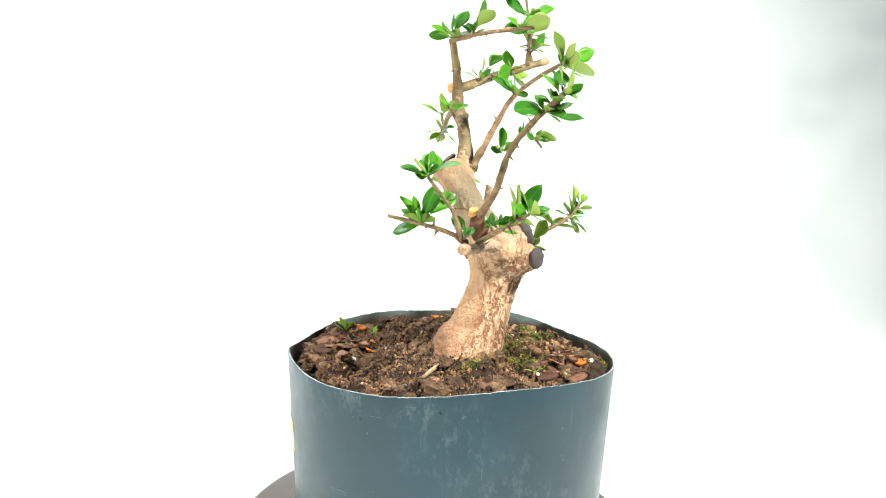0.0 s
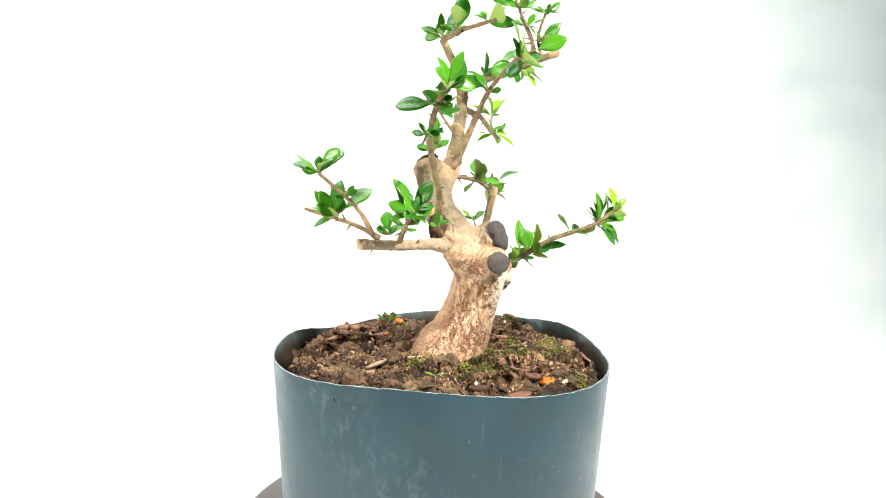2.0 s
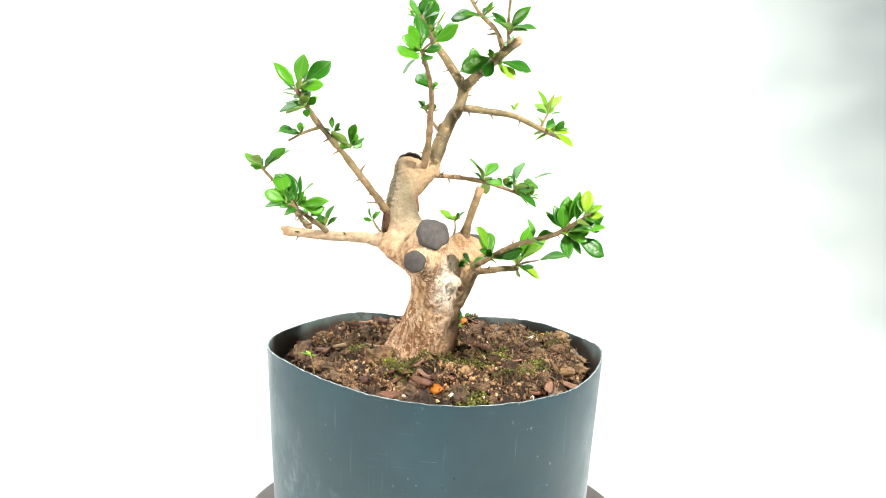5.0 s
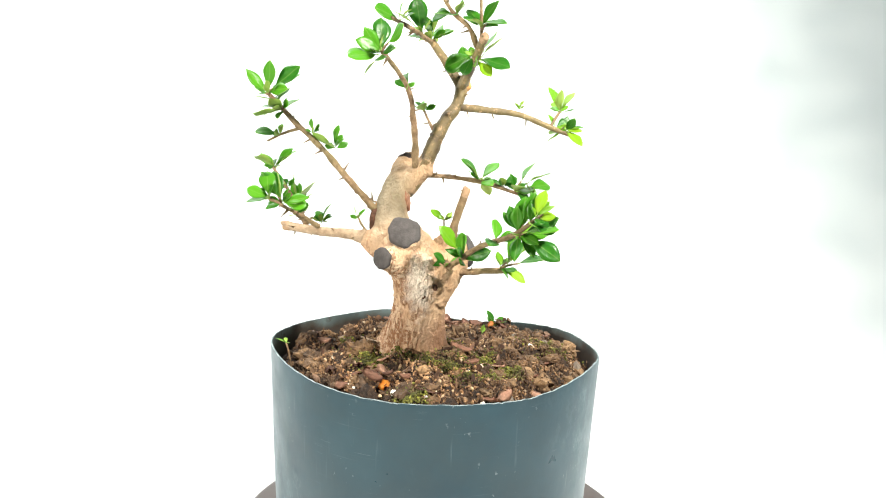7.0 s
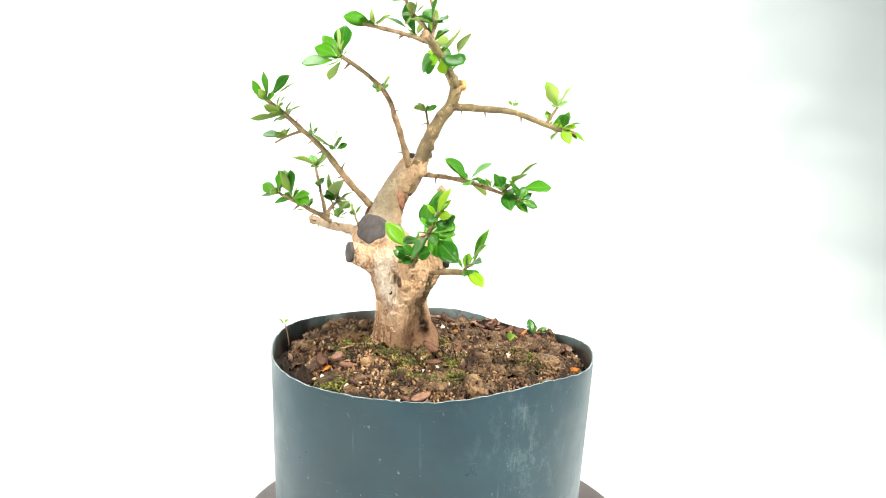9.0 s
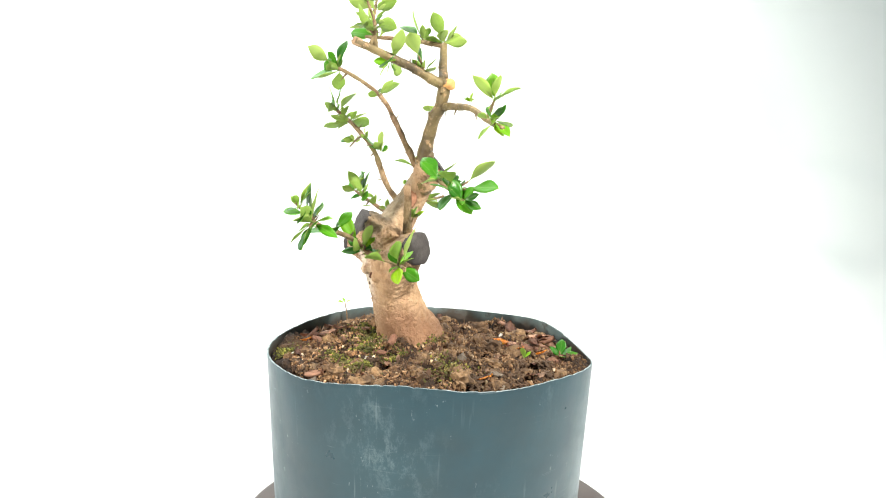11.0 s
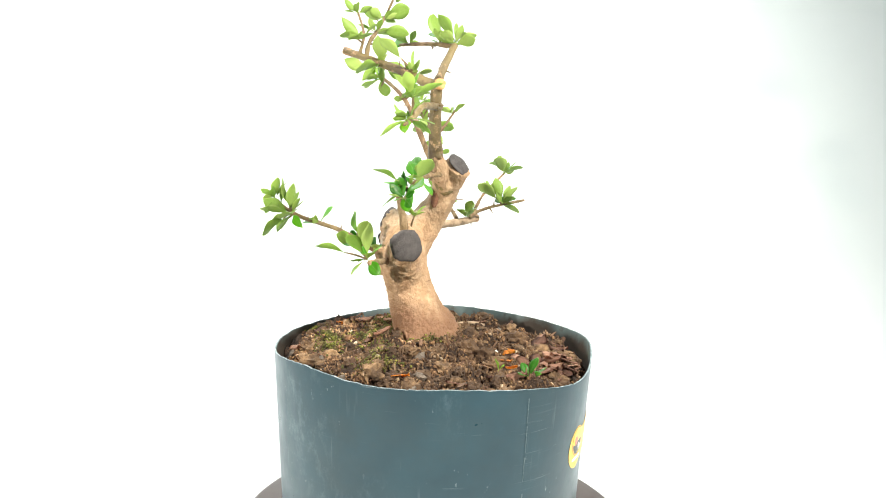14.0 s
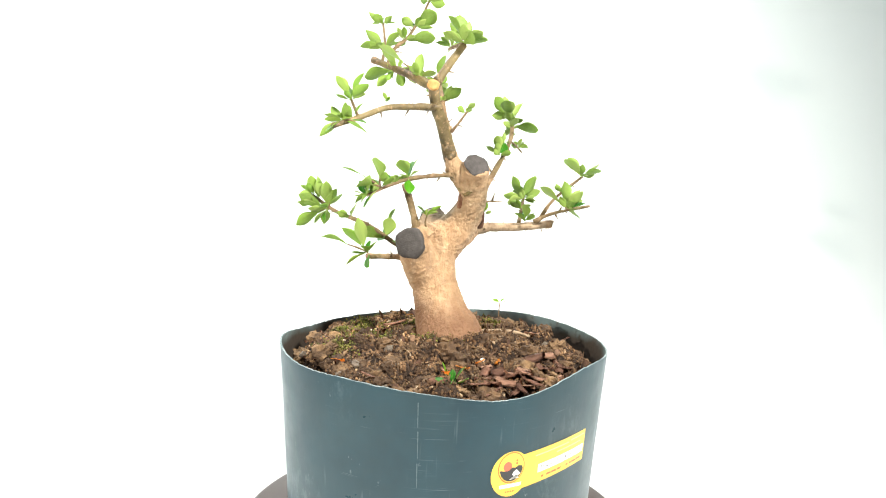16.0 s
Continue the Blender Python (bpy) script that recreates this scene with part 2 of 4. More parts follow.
PAPER = paper_material()
POT = pot_material()
INNER = inner_material()
BARK, TWIG, OLIVE = bark_material("pale_brown_bark", False), bark_material("young_twig_bark", True), olive_material()
LEAF_TOP = leaf_material("leaf_upper_side", (0.011, 0.100, 0.008), (0.085, 0.31, 0.012), 0.34, (0.13, 0.42, 0.02))
LEAF_UNDER = leaf_material("leaf_underside", (0.21, 0.34, 0.055), (0.39, 0.51, 0.13), 0.5, (0.20, 0.42, 0.04))
YOUNG_TOP = leaf_material("young_leaf_upper_side", (0.11, 0.32, 0.012), (0.27, 0.46, 0.018), 0.36, (0.30, 0.48, 0.02))
YOUNG_UNDER = leaf_material("young_leaf_underside", (0.22, 0.40, 0.06), (0.38, 0.52, 0.11), 0.5, (0.32, 0.50, 0.04))
SEAL = plain("charcoal_wound_paste", (0.030, 0.026, 0.025), (0.068, 0.060, 0.056), 0.7, 260.0, 0.5)
FRESH = plain("fresh_cut_wood", (0.42, 0.20, 0.06), (0.62, 0.36, 0.13), 0.8, 300.0)
CAVITY = plain("rotted_brown_wood", (0.03, 0.012, 0.006), (0.17, 0.075, 0.04), 0.9, 300.0, 0.9, 0.003)
LIMB = plain("weathered_grey_tan_bark", (0.20, 0.135, 0.078), (0.45, 0.335, 0.22), 0.8, 160.0, 0.7, 0.002)
BRUISE = plain("dead_red_brown_bark", (0.13, 0.05, 0.025), (0.30, 0.15, 0.085), 0.85, 300.0, 0.6)
PALE_CUT = plain("pale_cut_wood", (0.22, 0.135, 0.07), (0.40, 0.27, 0.16), 0.85, 260.0)
# soil bed coloured near black, as shade in the gaps between crumbs
SOIL_MAT = plain("gap_shaded_soil", (0.006, 0.004, 0.0025), (0.06, 0.033, 0.017), 0.95, 230.0, 0.9, 0.003)
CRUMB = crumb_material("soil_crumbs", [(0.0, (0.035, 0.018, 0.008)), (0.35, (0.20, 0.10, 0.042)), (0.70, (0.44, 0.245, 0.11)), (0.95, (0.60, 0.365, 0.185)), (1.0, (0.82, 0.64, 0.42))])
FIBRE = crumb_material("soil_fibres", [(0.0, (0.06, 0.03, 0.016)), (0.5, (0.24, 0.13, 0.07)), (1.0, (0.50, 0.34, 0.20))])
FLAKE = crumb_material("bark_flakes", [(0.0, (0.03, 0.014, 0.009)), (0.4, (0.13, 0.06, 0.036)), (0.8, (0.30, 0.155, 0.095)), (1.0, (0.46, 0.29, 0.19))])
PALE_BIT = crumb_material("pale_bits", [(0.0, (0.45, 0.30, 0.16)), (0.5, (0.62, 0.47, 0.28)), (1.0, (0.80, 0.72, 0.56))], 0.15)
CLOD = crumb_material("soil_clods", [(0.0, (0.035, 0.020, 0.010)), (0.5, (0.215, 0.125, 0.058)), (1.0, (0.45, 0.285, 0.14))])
MOSS = crumb_material("moss", [(0.0, (0.045, 0.05, 0.010)), (0.6, (0.15, 0.16, 0.02)), (1.0, (0.32, 0.32, 0.05))], 0.0)
CHIP = chip_material()
PERLITE = plain("white_perlite", (0.62, 0.56, 0.46), (0.82, 0.79, 0.72), 0.9, 300.0, 0.5)
STONE = plain("grey_grit", (0.07, 0.056, 0.043), (0.18, 0.145, 0.11), 0.85, 260.0, 0.5)
ORANGE = plain("orange_berry_skin", (0.60, 0.16, 0.015), (0.85, 0.36, 0.04), 0.55, 200.0, 0.4)
PLATTER = plain("dark_brown_plastic", (0.050, 0.034, 0.030), (0.066, 0.046, 0.041), 0.45, 60.0, 0.05)
YELLOW = plain("yellow_sticker", (0.83, 0.49, 0.055), (0.86, 0.53, 0.08), 0.4, 40.0, 0.02)
S_WHITE = plain("sticker_white", (0.82, 0.80, 0.74), (0.86, 0.84, 0.8), 0.4, 40.0, 0.02)
S_PALE = plain("sticker_pale_print", (0.83, 0.62, 0.25), (0.86, 0.66, 0.29), 0.4, 40.0, 0.02)
S_BLACK = plain("sticker_black", (0.02, 0.018, 0.02), (0.03, 0.028, 0.03), 0.4, 40.0, 0.02)
S_RED = plain("sticker_red", (0.66, 0.11, 0.06), (0.70, 0.13, 0.07), 0.4, 40.0, 0.02)
S_BROWN = plain("sticker_brown", (0.33, 0.10, 0.02), (0.37, 0.12, 0.03), 0.4, 40.0, 0.02)


# ---- helpers for meshes ----
def part(name, bm, mat, parent=None, label="", smooth=True):
    me = bpy.data.meshes.new(name)
    bm.to_mesh(me)
    bm.free()
    for m in mat if isinstance(mat, tuple) else (mat,):
        me.materials.append(m)
    if smooth:
        me.polygons.foreach_set("use_smooth", [True] * len(me.polygons))
    ob = new(name, me)
    ob.parent = parent
    return tagged(ob, label)


def turning(ob, local=None):
    """A thing that goes round with the platter, at a pose over the axis."""
    m = local if local is not None else Matrix.Identity(4)
    ob.matrix_world = m
    MOVERS.append((ob, m))
    return ob


def mm(x, y, z):
    """A place on the platter: millimetres from the axis and over the soil's middle."""
    return Vector((x / 1000, y / 1000, SOIL + z / 1000))


def spline(points, steps):
    """Catmull-Rom through points (Vectors of any size)."""
    out = []
    p = [2 * points[0] - points[1], *points, 2 * points[-1] - points[-2]]
    for i in range(1, len(p) - 2):
        for k in range(steps):
            u = k / steps
            a, b, c, d = p[i - 1:i + 3]
            out.append(0.5 * ((2 * b) + (c - a) * u + (2 * a - 5 * b + 4 * c - d) * u * u + (3 * b - a - 3 * c + d) * u ** 3))
    return out + [points[-1]]


def tube(bm, points, radii, sides=10, steps=5, rough=0.0, seed=0.0):
    """A round limb along points; radii in metres, one for each point."""
    line = spline([Vector((*p, r)) for p, r in zip(points, radii)], steps)
    rings, side = [], None
    for i, q in enumerate(line):
        p, r = Vector(q[:3]), max(q[3], 0.0003)
        d = (Vector(line[min(i + 1, len(line) - 1)][:3]) - Vector(line[max(i - 1, 0)][:3])).normalized()
        side = (d.orthogonal() if side is None else side - d * side.dot(d)).normalized()
        up = d.cross(side)
        ring = []
        for k in range(sides):
            a = 2 * math.pi * k / sides
            n = math.cos(a) * side + math.sin(a) * up
            w = 1 + rough * noise.noise((p + n * r) * 160 + Vector((seed, 0, 0)))
            ring.append(bm.verts.new(p + n * r * w))
        rings.append(ring)
    for a, b in zip(rings, rings[1:]):
        for k in range(sides):
            bm.faces.new((a[k], a[(k + 1) % sides], b[(k + 1) % sides], b[k]))
    bm.faces.new(rings[0][::-1])
    bm.faces.new(rings[-1])


def facing(centre, normal, spin=0.0):
    """A pose at centre whose z points along normal."""
    return Matrix.Translation(centre) @ Vector(normal).to_track_quat("Z", "Y").to_matrix().to_4x4() @ Matrix.Rotation(spin, 4, "Z")


# ---- the setting ----
def backdrop():
    bm = bmesh.new()
    wall_y, bend = 0.60, 0.25
    profile = [(-2.2, 0.0), (-0.6, 0.0), (0.1, 0.0)]
    profile += [(wall_y - bend + bend * math.sin(a), bend - bend * math.cos(a)) for a in np.linspace(0, math.pi / 2, 14)]
    profile += [(wall_y, 0.7), (wall_y, 1.9)]
    rows = [[bm.verts.new((x, y, z)) for y, z in profile] for x in (-2.4, -1.0, 0.0, 1.0, 2.4)]
    for a, b in zip(rows, rows[1:]):
        for k in range(len(profile) - 1):
            bm.faces.new((a[k], b[k], b[k + 1], a[k + 1]))
    ob = part("backdrop", bm, PAPER)
    tagged(ob, "seamless white paper sweep behind and under the turntable", "backdrop", kind="structure")
    solid = ob.modifiers.new("thickness", "SOLIDIFY")
    solid.thickness, solid.offset = 0.003, -1.0


backdrop()


# ---- turntable ----
def lathe(bm, profile, segments):
    rings = [[bm.verts.new((r * math.cos(2 * math.pi * k / segments), r * math.sin(2 * math.pi * k / segments), z))
              for k in range(segments)] for r, z in profile]
    for a, b in zip(rings, rings[1:]):
        for k in range(segments):
            bm.faces.new((a[k], a[(k + 1) % segments], b[(k + 1) % segments], b[k]))
    bm.faces.new(rings[0][::-1])
    bm.faces.new(rings[-1])


def turntable():
    top = SOIL - 0.130
    thing = tagged(new("turntable"), "dark brown round plastic turntable on the white paper", "turntable")
    bm = bmesh.new()
    lathe(bm, [(0.085, 0.0005), (0.088, 0.002), (0.088, 0.014), (0.085, 0.016)], 72)
    part("base", bm, PLATTER, thing, "low round foot")
    bm = bmesh.new()
    lathe(bm, [(0.134, 0.0165), (0.1385, 0.0185), (0.1398, 0.022), (0.1398, top - 0.004), (0.1388, top - 0.0012), (0.1360, top)], 128)
    platter = part("platter", bm, PLATTER, thing, "smooth dark brown disc")
    MOVERS.append((platter, Matrix.Identity(4)))


turntable()


# ---- pot ----
R_WAVES = ((5.3, -4.9), (-0.8, 1.2), (1.8, 0.5), (0.1, -1.3))
Z_WAVES = ((0.4, -0.5), (-2.6, 0.6), (-0.7, -1.0), (-0.8, 0.9), (0.8, -1.0), (0.2, 0.3), (0.3, 0.1), (-0.2, 0.2))


def rim_radius(a):
    return 110.7 + sum(c * math.cos((i + 1) * a) + s * math.sin((i + 1) * a) for i, (c, s) in enumerate(R_WAVES))


def rim_height(a):
    return -0.8 + sum(c * math.cos((i + 1) * a) + s * math.sin((i + 1) * a) for i, (c, s) in enumerate(Z_WAVES))


def wall_radius(a, z):
    """Millimetres from the axis to the pot's outer face at the height z."""
    # one side bulges, the next is drawn in
    taper = 0.22 * (1 - 0.45 * max(0.0, math.cos(a + 1.1)) ** 4 + 0.30 * max(0.0, math.cos(a + 2.36)) ** 4)
    return rim_radius(a) * (1 - taper * max(rim_height(a) - z, 0) / 475)


def pot():
    thing = tagged(new("plant_pot"), "dark teal soft plastic grow pot with a wavy cut rim", "pot")
    bm = bmesh.new()
    n, rings = 420, []
    bottom = -128.5
    for outer, levels in ((True, (0.0, 0.003, 0.03, 0.25, 0.5, 0.8, 1.0)), (False, (1.0, 0.8, 0.5, 0.25, 0.03, 0.004, 0.0))):
        for f in levels if not outer else levels[::-1]:
            ring = []
            for k in range(n):
                a = 2 * math.pi * k / n
                top = rim_height(a) + 0.45 * noise.noise(Vector((math.cos(a) * 14, math.sin(a) * 14, 0))) + 1.1 * min(0.0, noise.noise(Vector((math.cos(a) * 48, math.sin(a) * 48, 2))) + 0.15)
                z = top + (bottom - top) * f
                r = wall_radius(a, z) - (0 if outer else 1.1) + (0.25 * noise.noise(Vector((math.cos(a) * 3, math.sin(a) * 3, f * 3))))
                if not outer:
                    z += 1.2 * f
                ring.append(bm.verts.new(Vector((r * math.cos(a) / 1000, r * math.sin(a) / 1000, z / 1000 + SOIL))))
            rings.append(ring)
    # outer: bottom to rim; inner: bottom to rim, joined over the rim
    outer_rings, inner_rings = rings[:7], rings[7:]
    for group, flip in ((outer_rings, False), (inner_rings, True)):
        for a, b in zip(group, group[1:]):
            for k in range(n):
                f = (a[k], a[(k + 1) % n], b[(k + 1) % n], b[k])
                bm.faces.new(f[::-1] if flip else f).material_index = 2 if flip else 0
    for a, b in ((outer_rings[-1], inner_rings[-1]),):
        for k in range(n):
            f = bm.faces.new((a[k], a[(k + 1) % n], b[(k + 1) % n], b[k]))
            f.material_index = 1
    bm.faces.new(outer_rings[0][::-1])
    bm.faces.new(inner_rings[0])
    part("wall", bm, (POT, RIM, INNER), thing, "scuffed dark teal plastic wall")

    def on_wall(deg, z, lift=0.0):
        a = math.radians(deg)
        r = wall_radius(a, z) + 0.30 + lift * 0.5
        return Vector((r * math.cos(a) / 1000, r * math.sin(a) / 1000, SOIL + z / 1000))

    def flat(name, outline, mat, parent, lift, label=""):
        """A film on the wall; outline in degrees round the pot and millimetres of height, as a fan of rings."""
        bm = bmesh.new()
        c = [sum(p[i] for p in outline) / len(outline) for i in (0, 1)]
        rings = [[bm.verts.new(on_wall(c[0] + (p[0] - c[0]) * f, c[1] + (p[1] - c[1]) * f, lift)) for p in outline] for f in (0.02, 0.25, 0.5, 0.75, 1.0)]
        m = len(outline)
        for a, b in zip(rings, rings[1:]):
            for k in range(m):
                bm.faces.new((a[k], b[k], b[(k + 1) % m], a[(k + 1) % m]))
        bm.faces.new(rings[0])
        bmesh.ops.recalc_face_normals(bm, faces=bm.faces)
        return part(name, bm, mat, parent, label)

    def disc(c, r, squash=1.0, n=40, a0=0.0, a1=360.0):
        deg = 180 / math.pi / 108
        return [(c[0] + r * deg * math.cos(math.radians(a)), c[1] + r * squash * math.sin(math.radians(a))) for a in np.linspace(a0, a1, n, endpoint=a1 - a0 < 360)]

    def quad(a, b, c, d, n=10):
        out = []
        for p, q in ((a, b), (b, c), (c, d), (d, a)):
            out += [(p[0] + (q[0] - p[0]) * k / n, p[1] + (q[1] - p[1]) * k / n) for k in range(n)]
        return out

    # the sticker leans: its band climbs to one side
    m0 = (170.4, -52.0)
    sticker = flat("sticker", disc(m0, 13.8), YELLOW, thing, 0.0, "yellow round sticker with a band of writing")

    def band(u, v):
        """u along the band from its round end, v across it from below, 0 to 1."""
        x = 178.6 + u * (209.0 - 178.6)
        low = -63.0 + u * 0.9 + 3.0 * u * (1 - u)
        return (x, low + v * (22.0 - 0.5 * u))

    def strip(u0, v0, u1, v1, k=12):
        e = [band(u0 + (u1 - u0) * i / k, v0) for i in range(k)] + [band(u1, v0 + (v1 - v0) * i / k) for i in range(k)]
        return e + [band(u1 - (u1 - u0) * i / k, v1) for i in range(k)] + [band(u0, v1 - (v1 - v0) * i / k) for i in range(k)]

    flat("band", strip(-0.14, 0.05, 1.0, 1.0), YELLOW, sticker, 0.12)
    ring = (m0[0] + 0.1, m0[1] + 3.9)
    flat("emblem_ring", disc(ring, 9.5), S_BROWN, sticker, 0.25)
    flat("emblem_ground", disc(ring, 8.9), YELLOW, sticker, 0.35)
    flat("emblem_sun", disc((ring[0] - 1.5, ring[1] + 1.0), 3.0), S_RED, sticker, 0.45)
    flat("emblem_hill", [*disc(ring, 8.3, n=24, a0=188, a1=352), (ring[0] + 3.9, ring[1] + 0.4), (ring[0] + 2.6, ring[1] + 0.9), (ring[0] + 1.4, ring[1] - 0.2),
                         (ring[0] + 0.2, ring[1] + 0.1), (ring[0] - 1.2, ring[1] - 1.6), (ring[0] - 2.8, ring[1] - 1.5), (ring[0] - 4.0, ring[1] - 0.9)], S_BLACK, sticker, 0.55)
    flat("emblem_tree", [(ring[0] - 0.9, ring[1] - 7.2), (ring[0] + 3.2, ring[1] - 7.0), (ring[0] + 2.3, ring[1] - 5.8), (ring[0] + 3.5, ring[1] - 4.2), (ring[0] + 2.8, ring[1] - 3.0),
                         (ring[0] + 1.9, ring[1] - 1.4), (ring[0] + 1.0, ring[1] - 2.4), (ring[0] + 0.3, ring[1] - 4.2), (ring[0] + 1.2, ring[1] - 5.6)], S_WHITE, sticker, 0.65)
    for dz in (4.6, 2.9):
        flat("emblem_mark", quad((ring[0] + 1.6, ring[1] + dz - 1.2), (ring[0] + 2.3, ring[1] + dz - 1.2), (ring[0] + 2.3, ring[1] + dz), (ring[0] + 1.6, ring[1] + dz), 3), S_BROWN, sticker, 0.45)
    flat("title_bar", quad((m0[0] - 4.0, m0[1] - 8.2), (m0[0] + 4.0, m0[1] - 8.2), (m0[0] + 4.3, m0[1] - 6.0), (m0[0] - 4.3, m0[1] - 6.0)), S_WHITE, sticker, 0.45)
    for k in range(6):
        x = m0[0] - 1.9 + k * 0.66
        flat("word_bar", quad((x, m0[1] - 11.2), (x + 0.4, m0[1] - 11.2), (x + 0.4, m0[1] - 10.2), (x, m0[1] - 10.2), 3), S_BROWN, sticker, 0.45)
    flat("writing_field", strip(0.10, 0.33, 0.97, 0.57), S_WHITE, sticker, 0.25)
    for u, v, wide, tall in ((0.15, 0.42, 0.010, 0.09), (0.17, 0.46, 0.022, 0.03), (0.23, 0.41, 0.030, 0.03), (0.29, 0.42, 0.035, 0.025), (0.37, 0.43, 0.014, 0.07),
                             (0.42, 0.46, 0.012, 0.05), (0.48, 0.42, 0.012, 0.06), (0.56, 0.42, 0.032, 0.06), (0.63, 0.45, 0.030, 0.025), (0.67, 0.43, 0.018, 0.05), (0.88, 0.42, 0.028, 0.04)):
        flat("pen_mark", strip(u, v, u + wide, v + tall, 3), S_BLACK, sticker, 0.35)
    for u0, u1, v in ((0.05, 0.62, 0.83), (0.40, 0.88, 0.70), (0.66, 0.97, 0.86)):
        flat("text_bar", strip(u0, v, u1, v + 0.035), S_PALE, sticker, 0.25)
    for u0, u1 in ((0.16, 0.20), (0.24, 0.32), (0.33, 0.42), (0.43, 0.50), (0.60, 0.64), (0.67, 0.71), (0.72, 0.82), (0.83, 0.92)):
        flat("text_bar", strip(u0, 0.15, u1, 0.21), S_BROWN, sticker, 0.25)
    for z0, z1, d in ((-7, -22, 0.0), (-24, -40, 0.1), (-43, -58, 0.0), (-66, -78, 0.15), (-88, -104, 0.1)):
        flat("scratch", quad((139.0 + d, z1), (139.2 + d, z1), (139.25 + d, z0), (138.95 + d, z0), 4), SCUFF, thing, 0.0, "pale upright scratch")
    turning(thing)


SCUFF = plain("scuffed_plastic", (0.02, 0.05, 0.06), (0.15, 0.20, 0.21), 0.6, 700.0, 0.2)
RIM = plain("cut_plastic_edge", (0.045, 0.08, 0.09), (0.32, 0.39, 0.40), 0.5, 160.0, 0.2)
pot()


# ---- soil ----
def soil_height(x, y):
    """Millimetres over the soil's middle level at a place in millimetres."""
    r, a = math.hypot(x, y), math.atan2(y, x)
    d2 = (x - 19) ** 2 + (y + 18) ** 2
    z = -0.9 + 8.0 * math.exp(-d2 / (2 * 26 ** 2)) + 0.016 * x + 6.0 * math.exp(-((x - 8) ** 2 + (y - 54) ** 2) / (2 * 19 ** 2))
    brink = 84 + 9 * noise.noise(Vector((math.cos(a), math.sin(a), 0)) * 3.5)
    e = min(max((r - brink) / (rim_radius(a) - brink), 0), 1)
    z -= (15.0 + 8.5 * math.cos(2 * (a - 1.01))) * e ** 1.5      # sunk lowest on two sides
    z += 5.2 * noise.noise(Vector((x, y, 3)) / 21) + 3.0 * noise.noise(Vector((x, y, 9)) / 9.5)
    # clumps of earth, each with its own size and height
    for size, tall, level in ((17.0, 9.5, 31), (8.0, 6.0, 57)):
        near, seats = noise.voronoi(Vector((x, y, level)) / size)
        z += tall * (0.35 + 0.65 * noise.cell(seats[0] * 7.3)) * math.sqrt(max(0.0, 0.42 - near[0] ** 2)) - 0.35 * tall
    return z


def soil():
    bm = bmesh.new()
    n, m = 400, 140
    rings = []
    for i in range(1, m + 1):
        ring = []
        for k in range(n):
            a = 2 * math.pi * k / n
            r = (i / m) * (rim_radius(a) - 2.2)
            x, y = r * math.cos(a), r * math.sin(a)
            z = soil_height(x, y) - 0.8 + 3.4 * (0.5 - abs(noise.noise(Vector((x, y, 1)) / 4.5))) + 1.6 * noise.noise(Vector((x, y, 5)) / 2.0) + 0.8 * noise.noise(Vector((x, y, 7)) / 0.9)
            ring.append(bm.verts.new(mm(x, y, z)))
        rings.append(ring)
    rings.append([bm.verts.new(Vector((v.co.x * 0.96, v.co.y * 0.96, SOIL - 0.06))) for v in rings[-1]])
    for a, b in zip(rings, rings[1:]):
        for k in range(n):
            bm.faces.new((a[k], b[k], b[(k + 1) % n], a[(k + 1) % n]))
    bm.faces.new(rings[0])
    ob = part("soil", bm, SOIL_MAT, None)
    turning(tagged(ob, "dark brown crumbly potting soil heaped round the trunk", "soil", kind="stuff"))


def lump(verts, faces, centre, size, rng, squash=(1, 1, 0.7)):
    """A rough grain of 12 corners added to the lists."""
    t = (1 + 5 ** 0.5) / 2
    base = len(verts)
    turn = Euler((rng.uniform(0, 6.3), rng.uniform(0, 6.3), rng.uniform(0, 6.3))).to_matrix()
    for x, y, z in ((-1, t, 0), (1, t, 0), (-1, -t, 0), (1, -t, 0), (0, -1, t), (0, 1, t), (0, -1, -t), (0, 1, -t), (t, 0, -1), (t, 0, 1), (-t, 0, -1), (-t, 0, 1)):
        v = turn @ (Vector((x * squash[0], y * squash[1], z * squash[2])) * (size / 1.9) * rng.uniform(0.65, 1.25))
        verts.append(centre + v)
    for f in ((0, 11, 5), (0, 5, 1), (0, 1, 7), (0, 7, 10), (0, 10, 11), (1, 5, 9), (5, 11, 4), (11, 10, 2), (10, 7, 6), (7, 1, 8),
              (3, 9, 4), (3, 4, 2), (3, 2, 6), (3, 6, 8), (3, 8, 9), (4, 9, 5), (2, 4, 11), (6, 2, 10), (8, 6, 7), (9, 8, 1)):
        faces.append(tuple(base + i for i in f))


